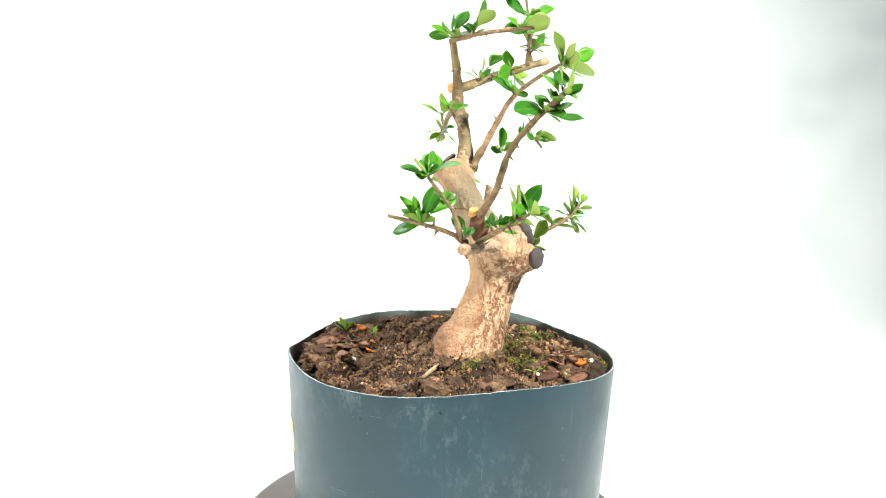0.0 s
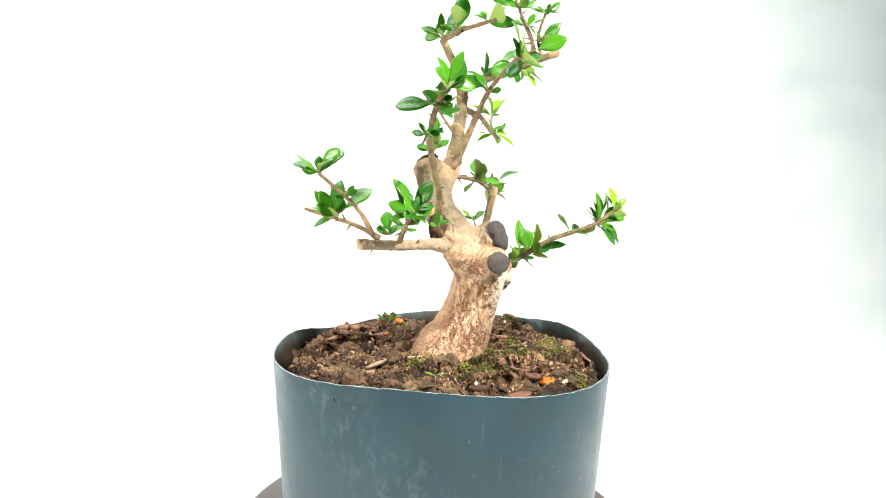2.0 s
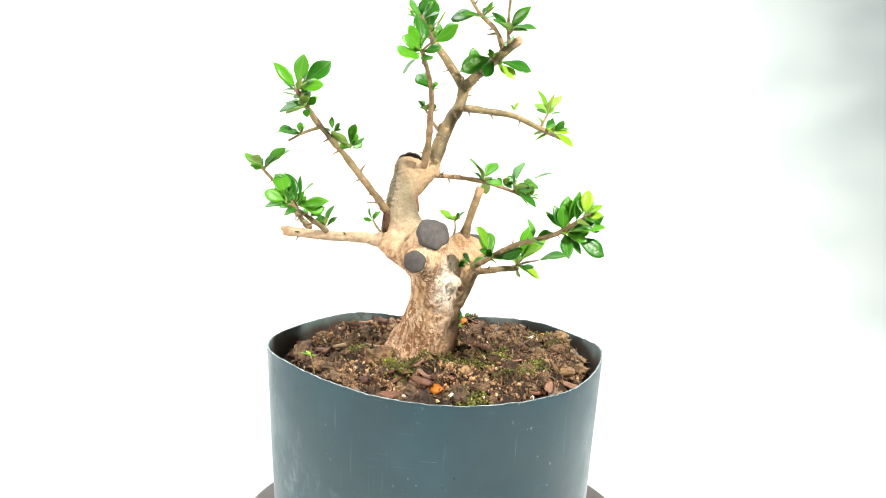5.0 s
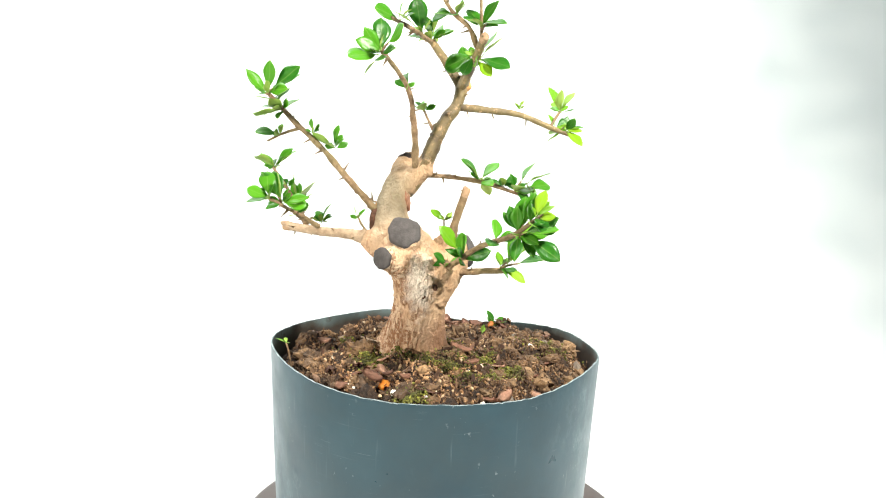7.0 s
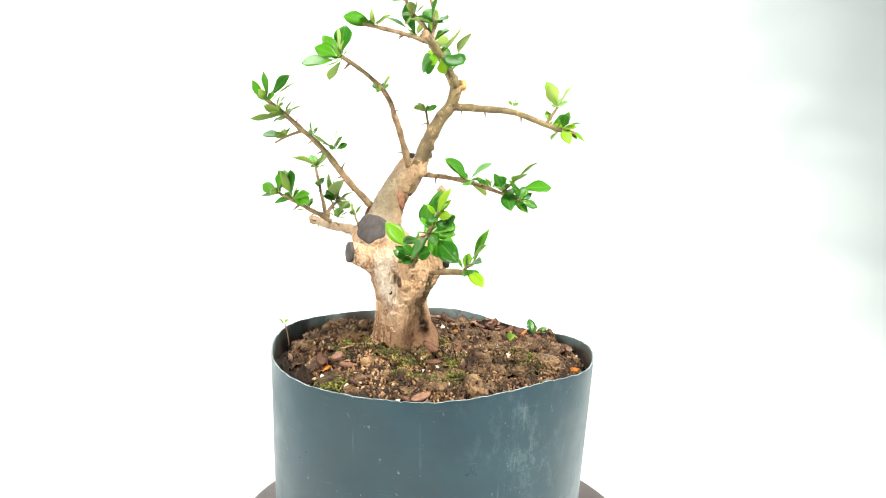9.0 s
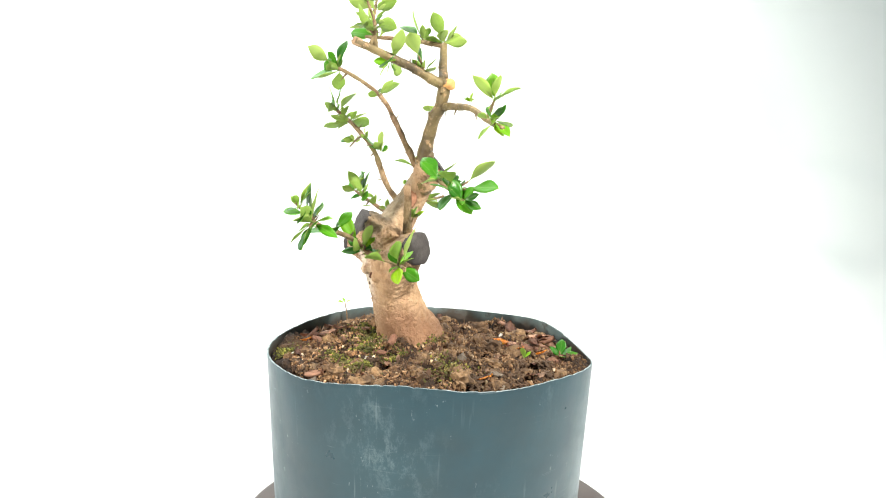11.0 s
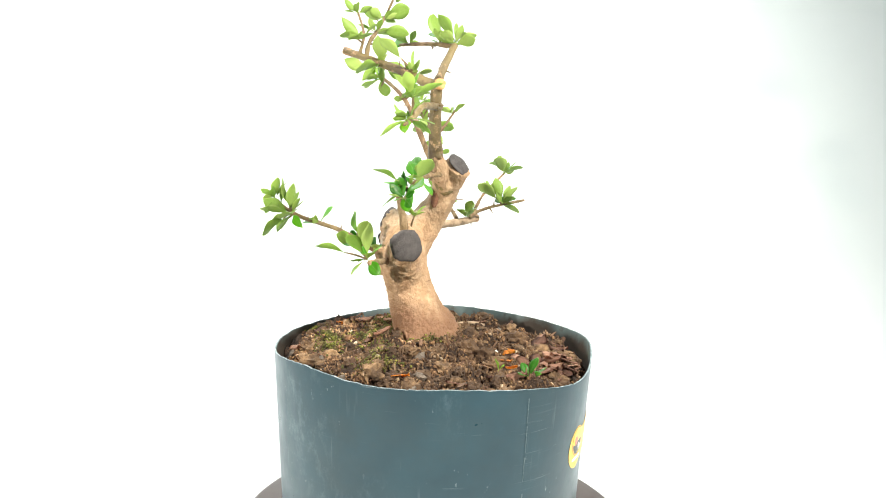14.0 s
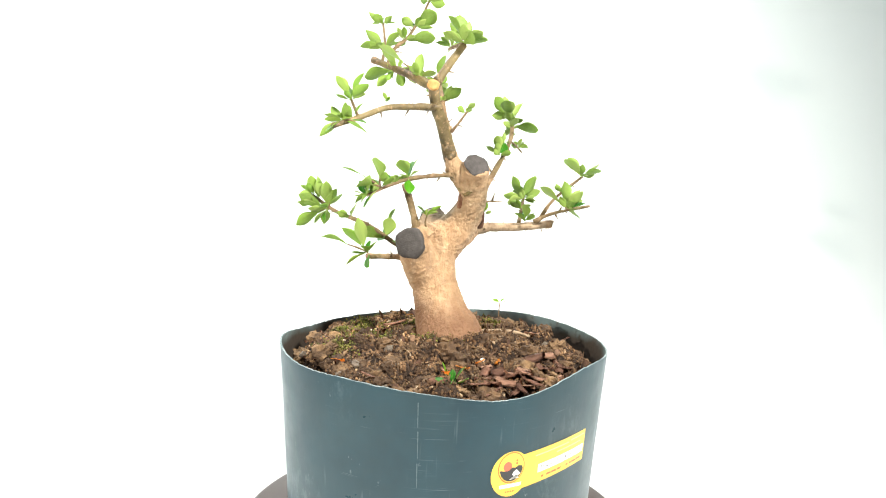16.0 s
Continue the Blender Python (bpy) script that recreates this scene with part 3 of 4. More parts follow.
def clod(verts, faces, centre, size, rng):
    """A rough clod: a knobbly ball added to the lists."""
    bm = bmesh.new()
    bmesh.ops.create_icosphere(bm, subdivisions=3, radius=1.0)
    base, off = len(verts), Vector((rng.uniform(0, 50), rng.uniform(0, 50), rng.uniform(0, 50)))
    shape = Vector((rng.uniform(0.8, 1.5), rng.uniform(0.7, 1.1), rng.uniform(0.6, 0.95)))
    turn = Euler((rng.uniform(-0.4, 0.4), rng.uniform(-0.4, 0.4), rng.uniform(0, 6.3))).to_matrix()
    for v in bm.verts:
        k = 1 + 0.45 * noise.noise(v.co * 1.3 + off) + 0.38 * noise.noise(v.co * 2.9 + off) + 0.26 * noise.noise(v.co * 6.5 + off) + 0.20 * noise.noise(v.co * 13.0 + off)
        verts.append(centre + turn @ Vector((v.co.x * shape.x, v.co.y * shape.y, v.co.z * shape.z)) * size * k)
    for f in bm.faces:
        faces.append(tuple(base + v.index for v in f.verts))
    knobs = len(bm.verts)
    bm.free()
    # loose crumbs stuck all over it
    for _ in range(int(size * 5000) + 4):
        lump(verts, faces, verts[base + rng.randrange(knobs)], rng.uniform(0.0003, 0.0008), rng, (1.2, 0.9, 0.7))


def grains(name, label, category, mat, count, spots, sizes, seed, sink=0.2, squash=(1, 1, 0.7)):
    """Uncounted small stuff strewn over the soil; spots: (x, y, reach) in millimetres, or none for all over."""
    rng = random.Random(seed)
    verts, faces = [], []
    for _ in range(count):
        if spots:
            x0, y0, reach = rng.choice(spots)
            r, a = reach * rng.gauss(0, 0.62), rng.uniform(0, 6.283)
            x, y = x0 + r * math.cos(a), y0 + r * math.sin(a)
        else:
            a, r = rng.uniform(0, 6.283), 104 * math.sqrt(rng.random())
            x, y = r * math.cos(a), r * math.sin(a)
        if math.hypot(x, y) > rim_radius(math.atan2(y, x)) - 4:
            continue
        s = sizes[0] + (sizes[1] - sizes[0]) * rng.random() ** 3
        if math.hypot(x, y) > rim_radius(math.atan2(y, x)) - 3 - s * 900:
            continue
        put = clod if squash is None else lump
        put(verts, faces, mm(x, y, soil_height(x, y) + s * 500 - s * 1000 * sink), s / 2, rng, *(() if squash is None else (squash,)))
    me = bpy.data.meshes.new(name)
    me.from_pydata(verts, [], faces)
    me.materials.append(mat)
    ob = new(name, me)
    turning(tagged(ob, label, category, kind="stuff"))


soil()
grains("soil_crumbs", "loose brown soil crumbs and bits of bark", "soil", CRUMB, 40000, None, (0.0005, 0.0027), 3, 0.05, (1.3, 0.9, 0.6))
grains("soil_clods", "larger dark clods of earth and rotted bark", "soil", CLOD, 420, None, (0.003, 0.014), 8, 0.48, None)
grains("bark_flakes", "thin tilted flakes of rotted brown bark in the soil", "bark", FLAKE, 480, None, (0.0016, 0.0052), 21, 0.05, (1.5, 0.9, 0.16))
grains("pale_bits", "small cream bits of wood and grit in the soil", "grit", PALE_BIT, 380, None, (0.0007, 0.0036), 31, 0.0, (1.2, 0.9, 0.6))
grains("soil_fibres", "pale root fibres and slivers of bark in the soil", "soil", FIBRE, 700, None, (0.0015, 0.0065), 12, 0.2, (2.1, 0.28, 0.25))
grains("moss", "olive green moss cushions on the soil", "moss", MOSS, 12000,
       [(49, -14, 15), (44, -24, 15), (58, -40, 10), (104, -14, 9), (100, -12, 6), (14, -8, 14), (71, 33, 8), (38, 28, 9), (14, -2, 13), (15, 71, 14), (53, 8, 12), (45, -45, 10), (62, 45, 8), (20, -60, 8), (75, 20, 9)], (0.0006, 0.0018), 5, -1.7)


def chip(x, y, long, wide, turn_deg, tilt, mat, name, label, category, group, thick=0.0012, lift=2.3):
    """A curled flake lying on the soil."""
    rng = random.Random(x * 131 + y)
    r, most = math.hypot(x, y), rim_radius(math.atan2(y, x)) - 5 - long * 620
    if r > most:
        x, y = x * most / r, y * most / r
    bm = bmesh.new()
    n, m = 7, 4
    grid = []
    for i in range(n):
        u = i / (n - 1)
        w = wide * (math.sin(math.pi * (0.08 + 0.84 * u)) ** 0.6)
        grid.append([bm.verts.new(((u - 0.5) * long, (j / (m - 1) - 0.5) * w * (1 + 0.15 * rng.uniform(-1, 1)),
                                   0.17 * wide * math.cos((j / (m - 1) - 0.5) * 3) + rng.uniform(-0.1, 0.35) * long * (u - 0.5) ** 2 + rng.uniform(-1, 1) * 0.0003)) for j in range(m)])
    top = [bm.faces.new((grid[i][j], grid[i + 1][j], grid[i + 1][j + 1], grid[i][j + 1])) for i in range(n - 1) for j in range(m - 1)]
    bmesh.ops.solidify(bm, geom=top, thickness=thick)
    ob = part(name, bm, mat, None)
    tagged(ob, label, category, group)
    z = soil_height(x, y) + lift
    turning(ob, Matrix.Translation(mm(x, y, z)) @ Euler((radians(tilt), radians(rng.uniform(-20, 20)), radians(turn_deg))).to_matrix().to_4x4())


def grain_thing(x, y, size, mat, name, label, category, group, squash=(1, 1, 0.75), lift=0.0):
    rng = random.Random(x * 17 + y * 5)
    verts, faces = [], []
    lump(verts, faces, Vector((0, 0, 0)), size, rng, squash)
    me = bpy.data.meshes.new(name)
    me.from_pydata(verts, [], faces)
    me.materials.append(mat)
    ob = tagged(new(name, me), label, category, group)
    turning(ob, Matrix.Translation(mm(x, y, soil_height(x, y) + size * 300 + lift)))


CHIPS = ((91, -39, 13, 6, 60, 25), (80, -35, 12, 6, 20, -20), (98, 33, 14, 5, 100, 25), (41, 16, 15, 6, 70, 10), (36, 74, 10, 5, 30, 15),
         (-85, 18, 12, 7, 10, 20), (-88, 7, 14, 7, 70, -15), (-96, 8, 12, 6, 130, 25), (-94, -7, 15, 7, 40, 10), (-97, 24, 13, 6, 100, 30),
         (-81, -19, 15, 7, 20, 15), (-68, -30, 16, 8, 75, -15), (-63, 2, 12, 6, 140, 20), (-56, 45, 15, 6, 60, 20), (88, -20, 11, 5, 150, 20),
         (76, -54, 13, 6, 120, -20), (45, 30, 10, 5, 10, 15), (-73, 14, 14, 6, 90, 10), (-70, 50, 13, 6, 20, -25), (-27, -98, 14, 5, 80, 30),
         (-78, -45, 15, 7, 150, 15), (-90, -30, 12, 6, 60, -20), (-40, 82, 12, 5, 30, 15), (12, 92, 10, 5, 110, 20), (66, 62, 11, 5, 40, 15), (96, -62, 15, 7, 30, 25), (104, -4, 13, 6, 80, -20), (-4, -88, 12, 6, 60, 20), (50, 22, 11, 5, 120, 20), (102, 44, 13, 6, 150, 25),
         (90, 70, 12, 6, 60, 15), (-46, 25, 13, 6, 20, 20), (48, 40, 11, 5, 80, -15), (70, -70, 14, 6, 10, 20))
heap = random.Random(77)
HEAP = [(-84 + heap.gauss(0, 11), -6 + heap.gauss(0, 17), heap.uniform(8, 12), heap.uniform(5.5, 8.5), heap.uniform(0, 180), heap.uniform(-24, 24)) for _ in range(26)]
HEAP += [(80 + heap.gauss(0, 10), -38 + heap.gauss(0, 10), heap.uniform(8, 13), heap.uniform(4, 6), heap.uniform(0, 180), heap.uniform(-24, 24)) for _ in range(8)]
for x, y, long, wide, turn_deg, tilt in (*CHIPS, *HEAP):
    chip(x * 0.93, y * 0.93, long * 1.12 / 1000, wide * 1.15 / 1000, turn_deg, tilt, CHIP, "bark_chip", "curled reddish brown bark chip lying on the soil", "bark chip", "bark chips on the soil", lift=2.8)
for x, y, s in ((78, 8, 1.9), (56, 19, 1.7), (96, 27, 1.8), (101, -5, 1.8), (-38, -7, 2.2), (-56, -7, 2.0), (-57, -30, 2.2), (-25, -43, 2.0), (-48, -47, 2.4),
                (-37, 8, 1.5), (82, -51, 2.4), (87, -47, 2.0), (100, -23, 2.4), (-53, -84, 2.2), (20, 60, 1.7), (-30, 30, 1.6), (60, -60, 1.6), (-8, -70, 1.6), (5, 96, 2.2)):
    grain_thing(x, y, s / 1000, PERLITE, "perlite_grain", "small cream white perlite grain on the soil", "perlite", "perlite grains on the soil")
for x, y, s in ((-49, 73, 4.0), (-13, 73, 4.2), (-31, 53, 3.4), (92, 42, 4.0), (-14, 83, 3.6), (62, 60, 5.5), (-1, 43, 5.0), (-21, -81, 5.5), (72, 34, 3.5), (30, 88, 4.2)):
    grain_thing(x, y, s / 1000, STONE, "pebble", "dull grey brown pebble half sunk in soil", "pebble", "pebbles on the soil", (1.2, 0.9, 0.7), -1.0)
for x, y, long, wide, turn_deg in ((91, -29, 11, 8, 20), (-21, 92, 12, 6, 60), (-60, 37, 8, 6, 0), (-47, 1, 9, 5, 110), (-46, -14, 12, 5, 150), (-52, 19, 9, 5, 40), (-4, 81, 11, 6, 20)):
    chip(x, y, long / 1000, wide / 1000, turn_deg, 30, ORANGE, "berry_skin", "torn bright orange berry skin on the soil", "berry skin", "berry skins on the soil", 0.0012, 3.2)


def dry_twig():
    bm = bmesh.new()
    way = ((-10, -73), (-2, -62), (6, -50), (14, -38))
    rest = max(soil_height(x, y) for x, y in way) + 2.2
    pts = [mm(x, y, 0.5 * (soil_height(x, y) + 2.2) + 0.5 * rest) for x, y in way]
    tube(bm, pts, [0.0010, 0.0013, 0.0012, 0.0009], 7, 3, 0.3)
    turning(tagged(part("dry_twig", bm, LIMB, None), "thin dry pale twig lying on the soil", "twig"))


dry_twig()


# ---- leaves ----
def leaf_mesh(name, mats, width, fold, droop, blunt, point=0.66):
    """One leaf of unit length along x, its upper side to +z: two skins with a rim, and a stalk."""
    bm = bmesh.new()
    n, cross = 10, (-1.0, -0.5, 0.0, 0.5, 1.0)

    def surface(u, c, z):
        w = width * 0.5 * (math.sin(math.pi * u ** blunt) ** point if 0 < u < 1 else 0)
        x = 0.10 + 0.90 * u
        return Vector((x, c * w, z + abs(c) * w * fold - droop * u * u * 0.9 + droop * 0.5 * u + 0.012 * math.sin(9 * u + 2 * c)))
    skins = []
    for lift in (0.008, -0.008):
        rows = []
        for i in range(n + 1):
            u = i / n
            if i in (0, n):
                v = bm.verts.new(surface(u, 0, lift))
                rows.append([v] * 5)
            else:
                rows.append([bm.verts.new(surface(u, c, lift if abs(c) < 1 else lift * 0.3)) for c in cross])
        skins.append(rows)
    for s, rows in enumerate(skins):
        for i in range(n):
            for j in range(4):
                f = [rows[i][j], rows[i + 1][j], rows[i + 1][j + 1], rows[i][j + 1]]
                f = list(dict.fromkeys(f))
                if len(f) > 2:
                    face = bm.faces.new(f if s == 0 else f[::-1])
                    face.material_index = s
    for j in (0, 4):
        for i in range(n):
            q = list(dict.fromkeys((skins[0][i][j], skins[1][i][j], skins[1][i + 1][j], skins[0][i + 1][j])))
            if len(q) > 2:
                f = bm.faces.new(q if j == 0 else q[::-1])
                f.material_index = 1
    tube(bm, [Vector((0, 0, -0.01)), Vector((0.06, 0, 0)), Vector((0.16, 0, 0.0))], [0.020, 0.017, 0.012], 5, 1)
    for f in bm.faces[-12:]:
        f.material_index = 1
    bmesh.ops.recalc_face_normals(bm, faces=bm.faces)
    me = bpy.data.meshes.new(name)
    bm.to_mesh(me)
    bm.free()
    for m in mats:
        me.materials.append(m)
    me.polygons.foreach_set("use_smooth", [True] * len(me.polygons))
    return me


GREEN = [leaf_mesh("leaf", (LEAF_TOP, LEAF_UNDER), w, f, d, b, p) for w, f, d, b, p in ((0.46, 0.20, 0.14, 1.25, 0.85), (0.57, 0.10, 0.16, 1.45, 0.68), (0.40, 0.26, 0.10, 1.1, 1.0), (0.50, 0.15, 0.24, 1.3, 0.80), (0.44, 0.08, -0.14, 1.2, 0.90), (0.36, 0.30, 0.26, 1.05, 1.0))]
YOUNG = [leaf_mesh("leaf", (YOUNG_TOP, YOUNG_UNDER), w, f, d, b, 0.85) for w, f, d, b in ((0.46, 0.22, 0.14, 1.2), (0.38, 0.30, 0.08, 1.05))]
LEAF_RNG = random.Random(11)
LIGHTWARD = Vector((0.80, -0.32, 0.0))      # the tree grew towards the light from one side


def add_leaf(parent, base, tip, axis, young=False, size=None):
    """A leaf from base to tip (metres), its upper side towards axis."""
    d = tip - base
    length = d.length
    x = d / length
    z = Vector(axis) - x * x.dot(Vector(axis))
    z = z.normalized() if z.length > 1e-4 else x.orthogonal().normalized()
    z = Matrix.Rotation(LEAF_RNG.gauss(0, 0.42), 3, x) @ z
    y = z.cross(x)
    ob = new("leaf", LEAF_RNG.choice(YOUNG if young else GREEN))
    m = Matrix((x, y, z)).transposed().to_4x4()
    m.translation = base
    s = size or length
    ob.parent = parent
    ob.matrix_basis = m @ Matrix.Diagonal((length, s * LEAF_RNG.uniform(0.92, 1.12), s, 1))
    return ob


def cluster(branch, at, axis, tips, fill=0, reach=13, young=0.0, longest=21.5):
    """Leaves round one node of a branch: to the given tips, and a few smaller ones between them. Millimetres."""
    at, axis = mm(*at), Vector(axis).normalized()
    for tip in tips:
        d = mm(*tip) - at
        base = at + d * max(0.0, 1 - longest / 1000 / d.length) + axis * LEAF_RNG.uniform(-0.001, 0.002)
        add_leaf(branch, base, mm(*tip), axis + LIGHTWARD + Vector((0, 0, 0.2)), LEAF_RNG.random() < young)
        if (base - at).length > 0.003:
            bm = bmesh.new()
            bend = (at + base) / 2 + axis * 0.0008
            tube(bm, [at, bend, base + d.normalized() * 0.001], [0.0008, 0.0007, 0.0005], 6, 3, 0.3)
            part("twig", bm, TWIG, branch)
    for k in range(fill + 2 + max(3, len(tips) // 2)):
        a = 2.4 * k + LEAF_RNG.uniform(0, 1.2)
        side = axis.orthogonal().normalized()
        out = math.cos(a) * side + math.sin(a) * axis.cross(side)
        d = (out + axis * LEAF_RNG.uniform(0.2, 1.1)).normalized() * LEAF_RNG.uniform(0.7, 1.25) * reach / 1000
        add_leaf(branch, at, at + d, axis + LIGHTWARD + Vector((0, 0, 0.1)), LEAF_RNG.random() < young)


def thorn_mesh():
    bm = bmesh.new()
    tube(bm, [Vector((0, 0, -0.08)), Vector((0.01, 0, 0.4)), Vector((0.03, 0, 1.0))], [0.10, 0.06, 0.006], 5, 1)
    me = bpy.data.meshes.new("thorn")
    bm.to_mesh(me)
    bm.free()
    me.materials.append(TWIG)
    return me


THORN = thorn_mesh()


# ---- the little tree ----
TREE = tagged(new("bonsai_tree"), "small thorny bonsai with pale bent trunk and bright green leaves", "bonsai tree")


def branch(points, radii, label="", thorns=0, seed=1, cut=False, buds=True, mat=None):
    """A limb of the tree through points in millimetres, radii in millimetres."""
    bm = bmesh.new()
    pts = [mm(*p) for p in points]
    tube(bm, pts, [r * 0.77 / 1000 for r in radii], 10 if max(radii) > 3 else 8, 8, 0.22 if max(radii) > 4 else 0.40, seed)
    rng = random.Random(seed)
    line = spline(pts, 8)
    if buds:
        for _ in range(int(sum((b - a).length for a, b in zip(pts, pts[1:])) * 300)):
            i = rng.randrange(1, len(line))
            r = np.interp(i / len(line), np.linspace(0, 1, len(radii)), radii) * 0.77 / 1000
            off = Vector((rng.gauss(0, 1), rng.gauss(0, 1), rng.gauss(0, 1))).normalized()
            bmesh.ops.create_icosphere(bm, subdivisions=1, radius=r * rng.uniform(0.3, 0.65), matrix=Matrix.Translation(line[i] + off * r * 0.75))
    ob = part("branch", bm, mat or TWIG, TREE, label)
    for _ in range(int(thorns * 1.9)):
        i = rng.randrange(2, len(line) - 1)
        d = (line[i] - line[i - 1]).normalized()
        o = Vector((rng.gauss(0, 1), rng.gauss(0, 1), rng.gauss(0, 1)))
        o = (o - d * d.dot(o)).normalized() + d * 0.3
        t = new("thorn", THORN)
        t.parent = ob
        s = rng.uniform(0.003, 0.0085)
        t.matrix_basis = facing(line[i], o) @ Matrix.Diagonal((s * 1.4, s * 1.4, s, 1))
    if cut:
        d = (pts[-1] - pts[-2]).normalized()
        seal_disc(pts[-1], d, radii[-1] * 0.8, PALE_CUT, ob, "pale cut end", "cut_end")
    return ob


def seal_disc(centre, normal, r, mat, parent, label, name="cut_seal", squash=1.0, seed=0.0, thick=0.0012, wrap=1.0):
    """A slightly domed, uneven round patch over a sawn limb."""
    bm = bmesh.new()
    n = 36
    rings = []
    for f, z in ((0.15, 1.0), (0.6, 0.85), (0.9, 0.55), (1.02, 0.0), (1.02 + 0.03 * wrap, -2.0 * wrap), (1.0, -3.6 * wrap - 0.5)):
        ring = []
        for k in range(n):
            a = 2 * math.pi * k / n
            w = 1 + 0.16 * noise.noise(Vector((math.cos(a) * 1.6 + seed, math.sin(a) * 1.6, 0))) + 0.05 * noise.noise(Vector((math.cos(a) * 6 + seed, math.sin(a) * 6, 0)))
            zz = z * thick + 0.0003 * noise.noise(Vector((f * 3 * math.cos(a), f * 3 * math.sin(a), seed)))
            ring.append(bm.verts.new((f * r * w * math.cos(a) / 1000, f * r * w * squash * math.sin(a) / 1000, zz)))
        rings.append(ring)
    for a, b in zip(rings, rings[1:]):
        for k in range(n):
            bm.faces.new((a[k], b[k], b[(k + 1) % n], a[(k + 1) % n]))
    bm.faces.new(rings[0])
    ob = part(name, bm, mat, parent, label)
    ob.matrix_basis = facing(centre, normal)
    return ob


def trunk():
    """The trunk and its sawn limbs, run together into one skin with furrows."""
    bm = bmesh.new()

    def limb(points, radii, sides=20):
        tube(bm, [mm(*p) for p in points], [r / 1000 for r in radii], sides, 6)
    limb([(17, -19, -14), (19, -18, 2), (24, -16, 14), (31, -14, 36), (36, -15, 54), (37, -20, 68), (35, -26, 78)], [30, 24.5, 19.6, 16.5, 16.8, 16.2, 11.5])
    limb([(35, -21, 62), (27, -32, 79), (16.5, -34.5, 95), (8.5, -30, 110), (0.3, -25, 122)], [15.0, 12.6, 10.2, 9.6, 9.8])
    limb([(38, -22, 71), (47, -22.5, 78), (52.5, -22.8, 81)], [13.5, 11.5, 9.9])
    limb([(42, -22, 64), (52, -30, 65.5), (58, -35, 66)], [16, 10, 6.6])
    limb([(33, -10, 40), (31, 0, 55), (26, 8, 65.5), (22.5, 13, 68)], [15, 13.5, 11.5, 10.2])
    limb([(36, -24, 66), (33, -41, 72), (31, -50, 75)], [15, 9.5, 5.4])
    limb([(10, -27, 108), (12, -15, 122), (11.5, -10, 133)], [8.8, 6.2, 3.4])
    limb([(38, -8, 52), (44, 1, 58), (48, 4, 61)], [12, 7, 4])
    limb([(24, 0, 70), (27, 5, 78)], [8, 4.5])
    for x, y, z, r in ((52, -8, 52, 4), (46, -2, 47, 4), (18, -38, 92, 6), (21, -40, 84, 7), (50, -24, 62, 5), (29, -40, 78, 7), (12, -12, 118, 4)):
        bmesh.ops.create_icosphere(bm, subdivisions=2, radius=r / 1000, matrix=Matrix.Translation(mm(x, y, z)))
    rough = part("trunk_form", bm, BARK)
    re = rough.modifiers.new("one_skin", "REMESH")
    re.mode, re.voxel_size = "VOXEL", 0.0007
    sm = rough.modifiers.new("flow", "SMOOTH")
    sm.iterations, sm.factor = 10, 0.5
    bpy.context.view_layer.update()
    me = bpy.data.meshes.new_from_object(rough.evaluated_get(bpy.context.evaluated_depsgraph_get()))
    bpy.data.objects.remove(rough)
    n = len(me.vertices)
    co, no = np.empty(n * 3), np.empty(n * 3)
    me.vertices.foreach_get("co", co)
    me.vertices.foreach_get("normal", no)
    co, no = co.reshape(-1, 3), no.reshape(-1, 3)
    for i in range(n):
        p = Vector(co[i])
        z = (p.z - SOIL) * 1000
        furrow = max(0.0, min(1.0, (66 - z) / 15)) * max(0.2, min(1.0, (12 * p.x - 14 * p.y - 0.5) / 0.3))
        q = Vector((p.x, p.y, p.z * 0.18)) * 560
        ridge = 1 - 2 * abs(noise.noise(q))
        d = 0.0008 * furrow * (ridge - 0.55) + 0.0004 * noise.noise(p * 900) + 0.0005 * noise.noise(p * 420) + 0.0006 * noise.noise(p * 130)
        d += 0.0007 * furrow * noise.noise(Vector((p.x, p.y, p.z * 0.16)) * 760)
        co[i] += no[i] * d
    me.vertices.foreach_set("co", co.ravel())
    me.polygons.foreach_set("use_smooth", [True] * len(me.polygons))
    me.update()
    ob = new("trunk", me)
    ob.parent = TREE
    tagged(ob, "thick bent trunk with furrowed pale brown bark")
    paste = "round saw cut sealed with charcoal paste"
    seal_disc(mm(54.2, -23, 82), (0.9, 0.15, 0.36), 9.9, SEAL, ob, paste, seed=1.0, squash=0.92)
    seal_disc(mm(59.6, -36.2, 66), (0.75, -0.65, 0.05), 6.5, SEAL, ob, paste, seed=4.0, wrap=0.4)
    seal_disc(mm(21.4, 15.0, 67.6), (-0.52, 0.85, 0.06), 10.0, SEAL, ob, paste, seed=7.0, squash=1.12)
    seal_disc(mm(-1.0, -24.8, 123.3), (-0.72, 0.22, 0.62), 8.8, SEAL, ob, paste, seed=9.0, wrap=0.1)
    seal_disc(mm(18, -44.6, 95), (0.2, -0.9, 0.4), 3.4, FRESH, ob, "small orange brown torn scar", "scar", seed=2.0)
    seal_disc(mm(21, -46.5, 86), (-0.15, -1, 0.1), 6.0, CAVITY, ob, "dark brown rotted hollow in the bark", "hollow", seed=6.0, squash=1.5)
    seal_disc(mm(17.2, -24.2, 100), (0.34, 0.90, 0.18), 3.0, BRUISE, ob, "reddish brown strip of dead bark", "scar", seed=8.0, squash=2.4, thick=0.0007)
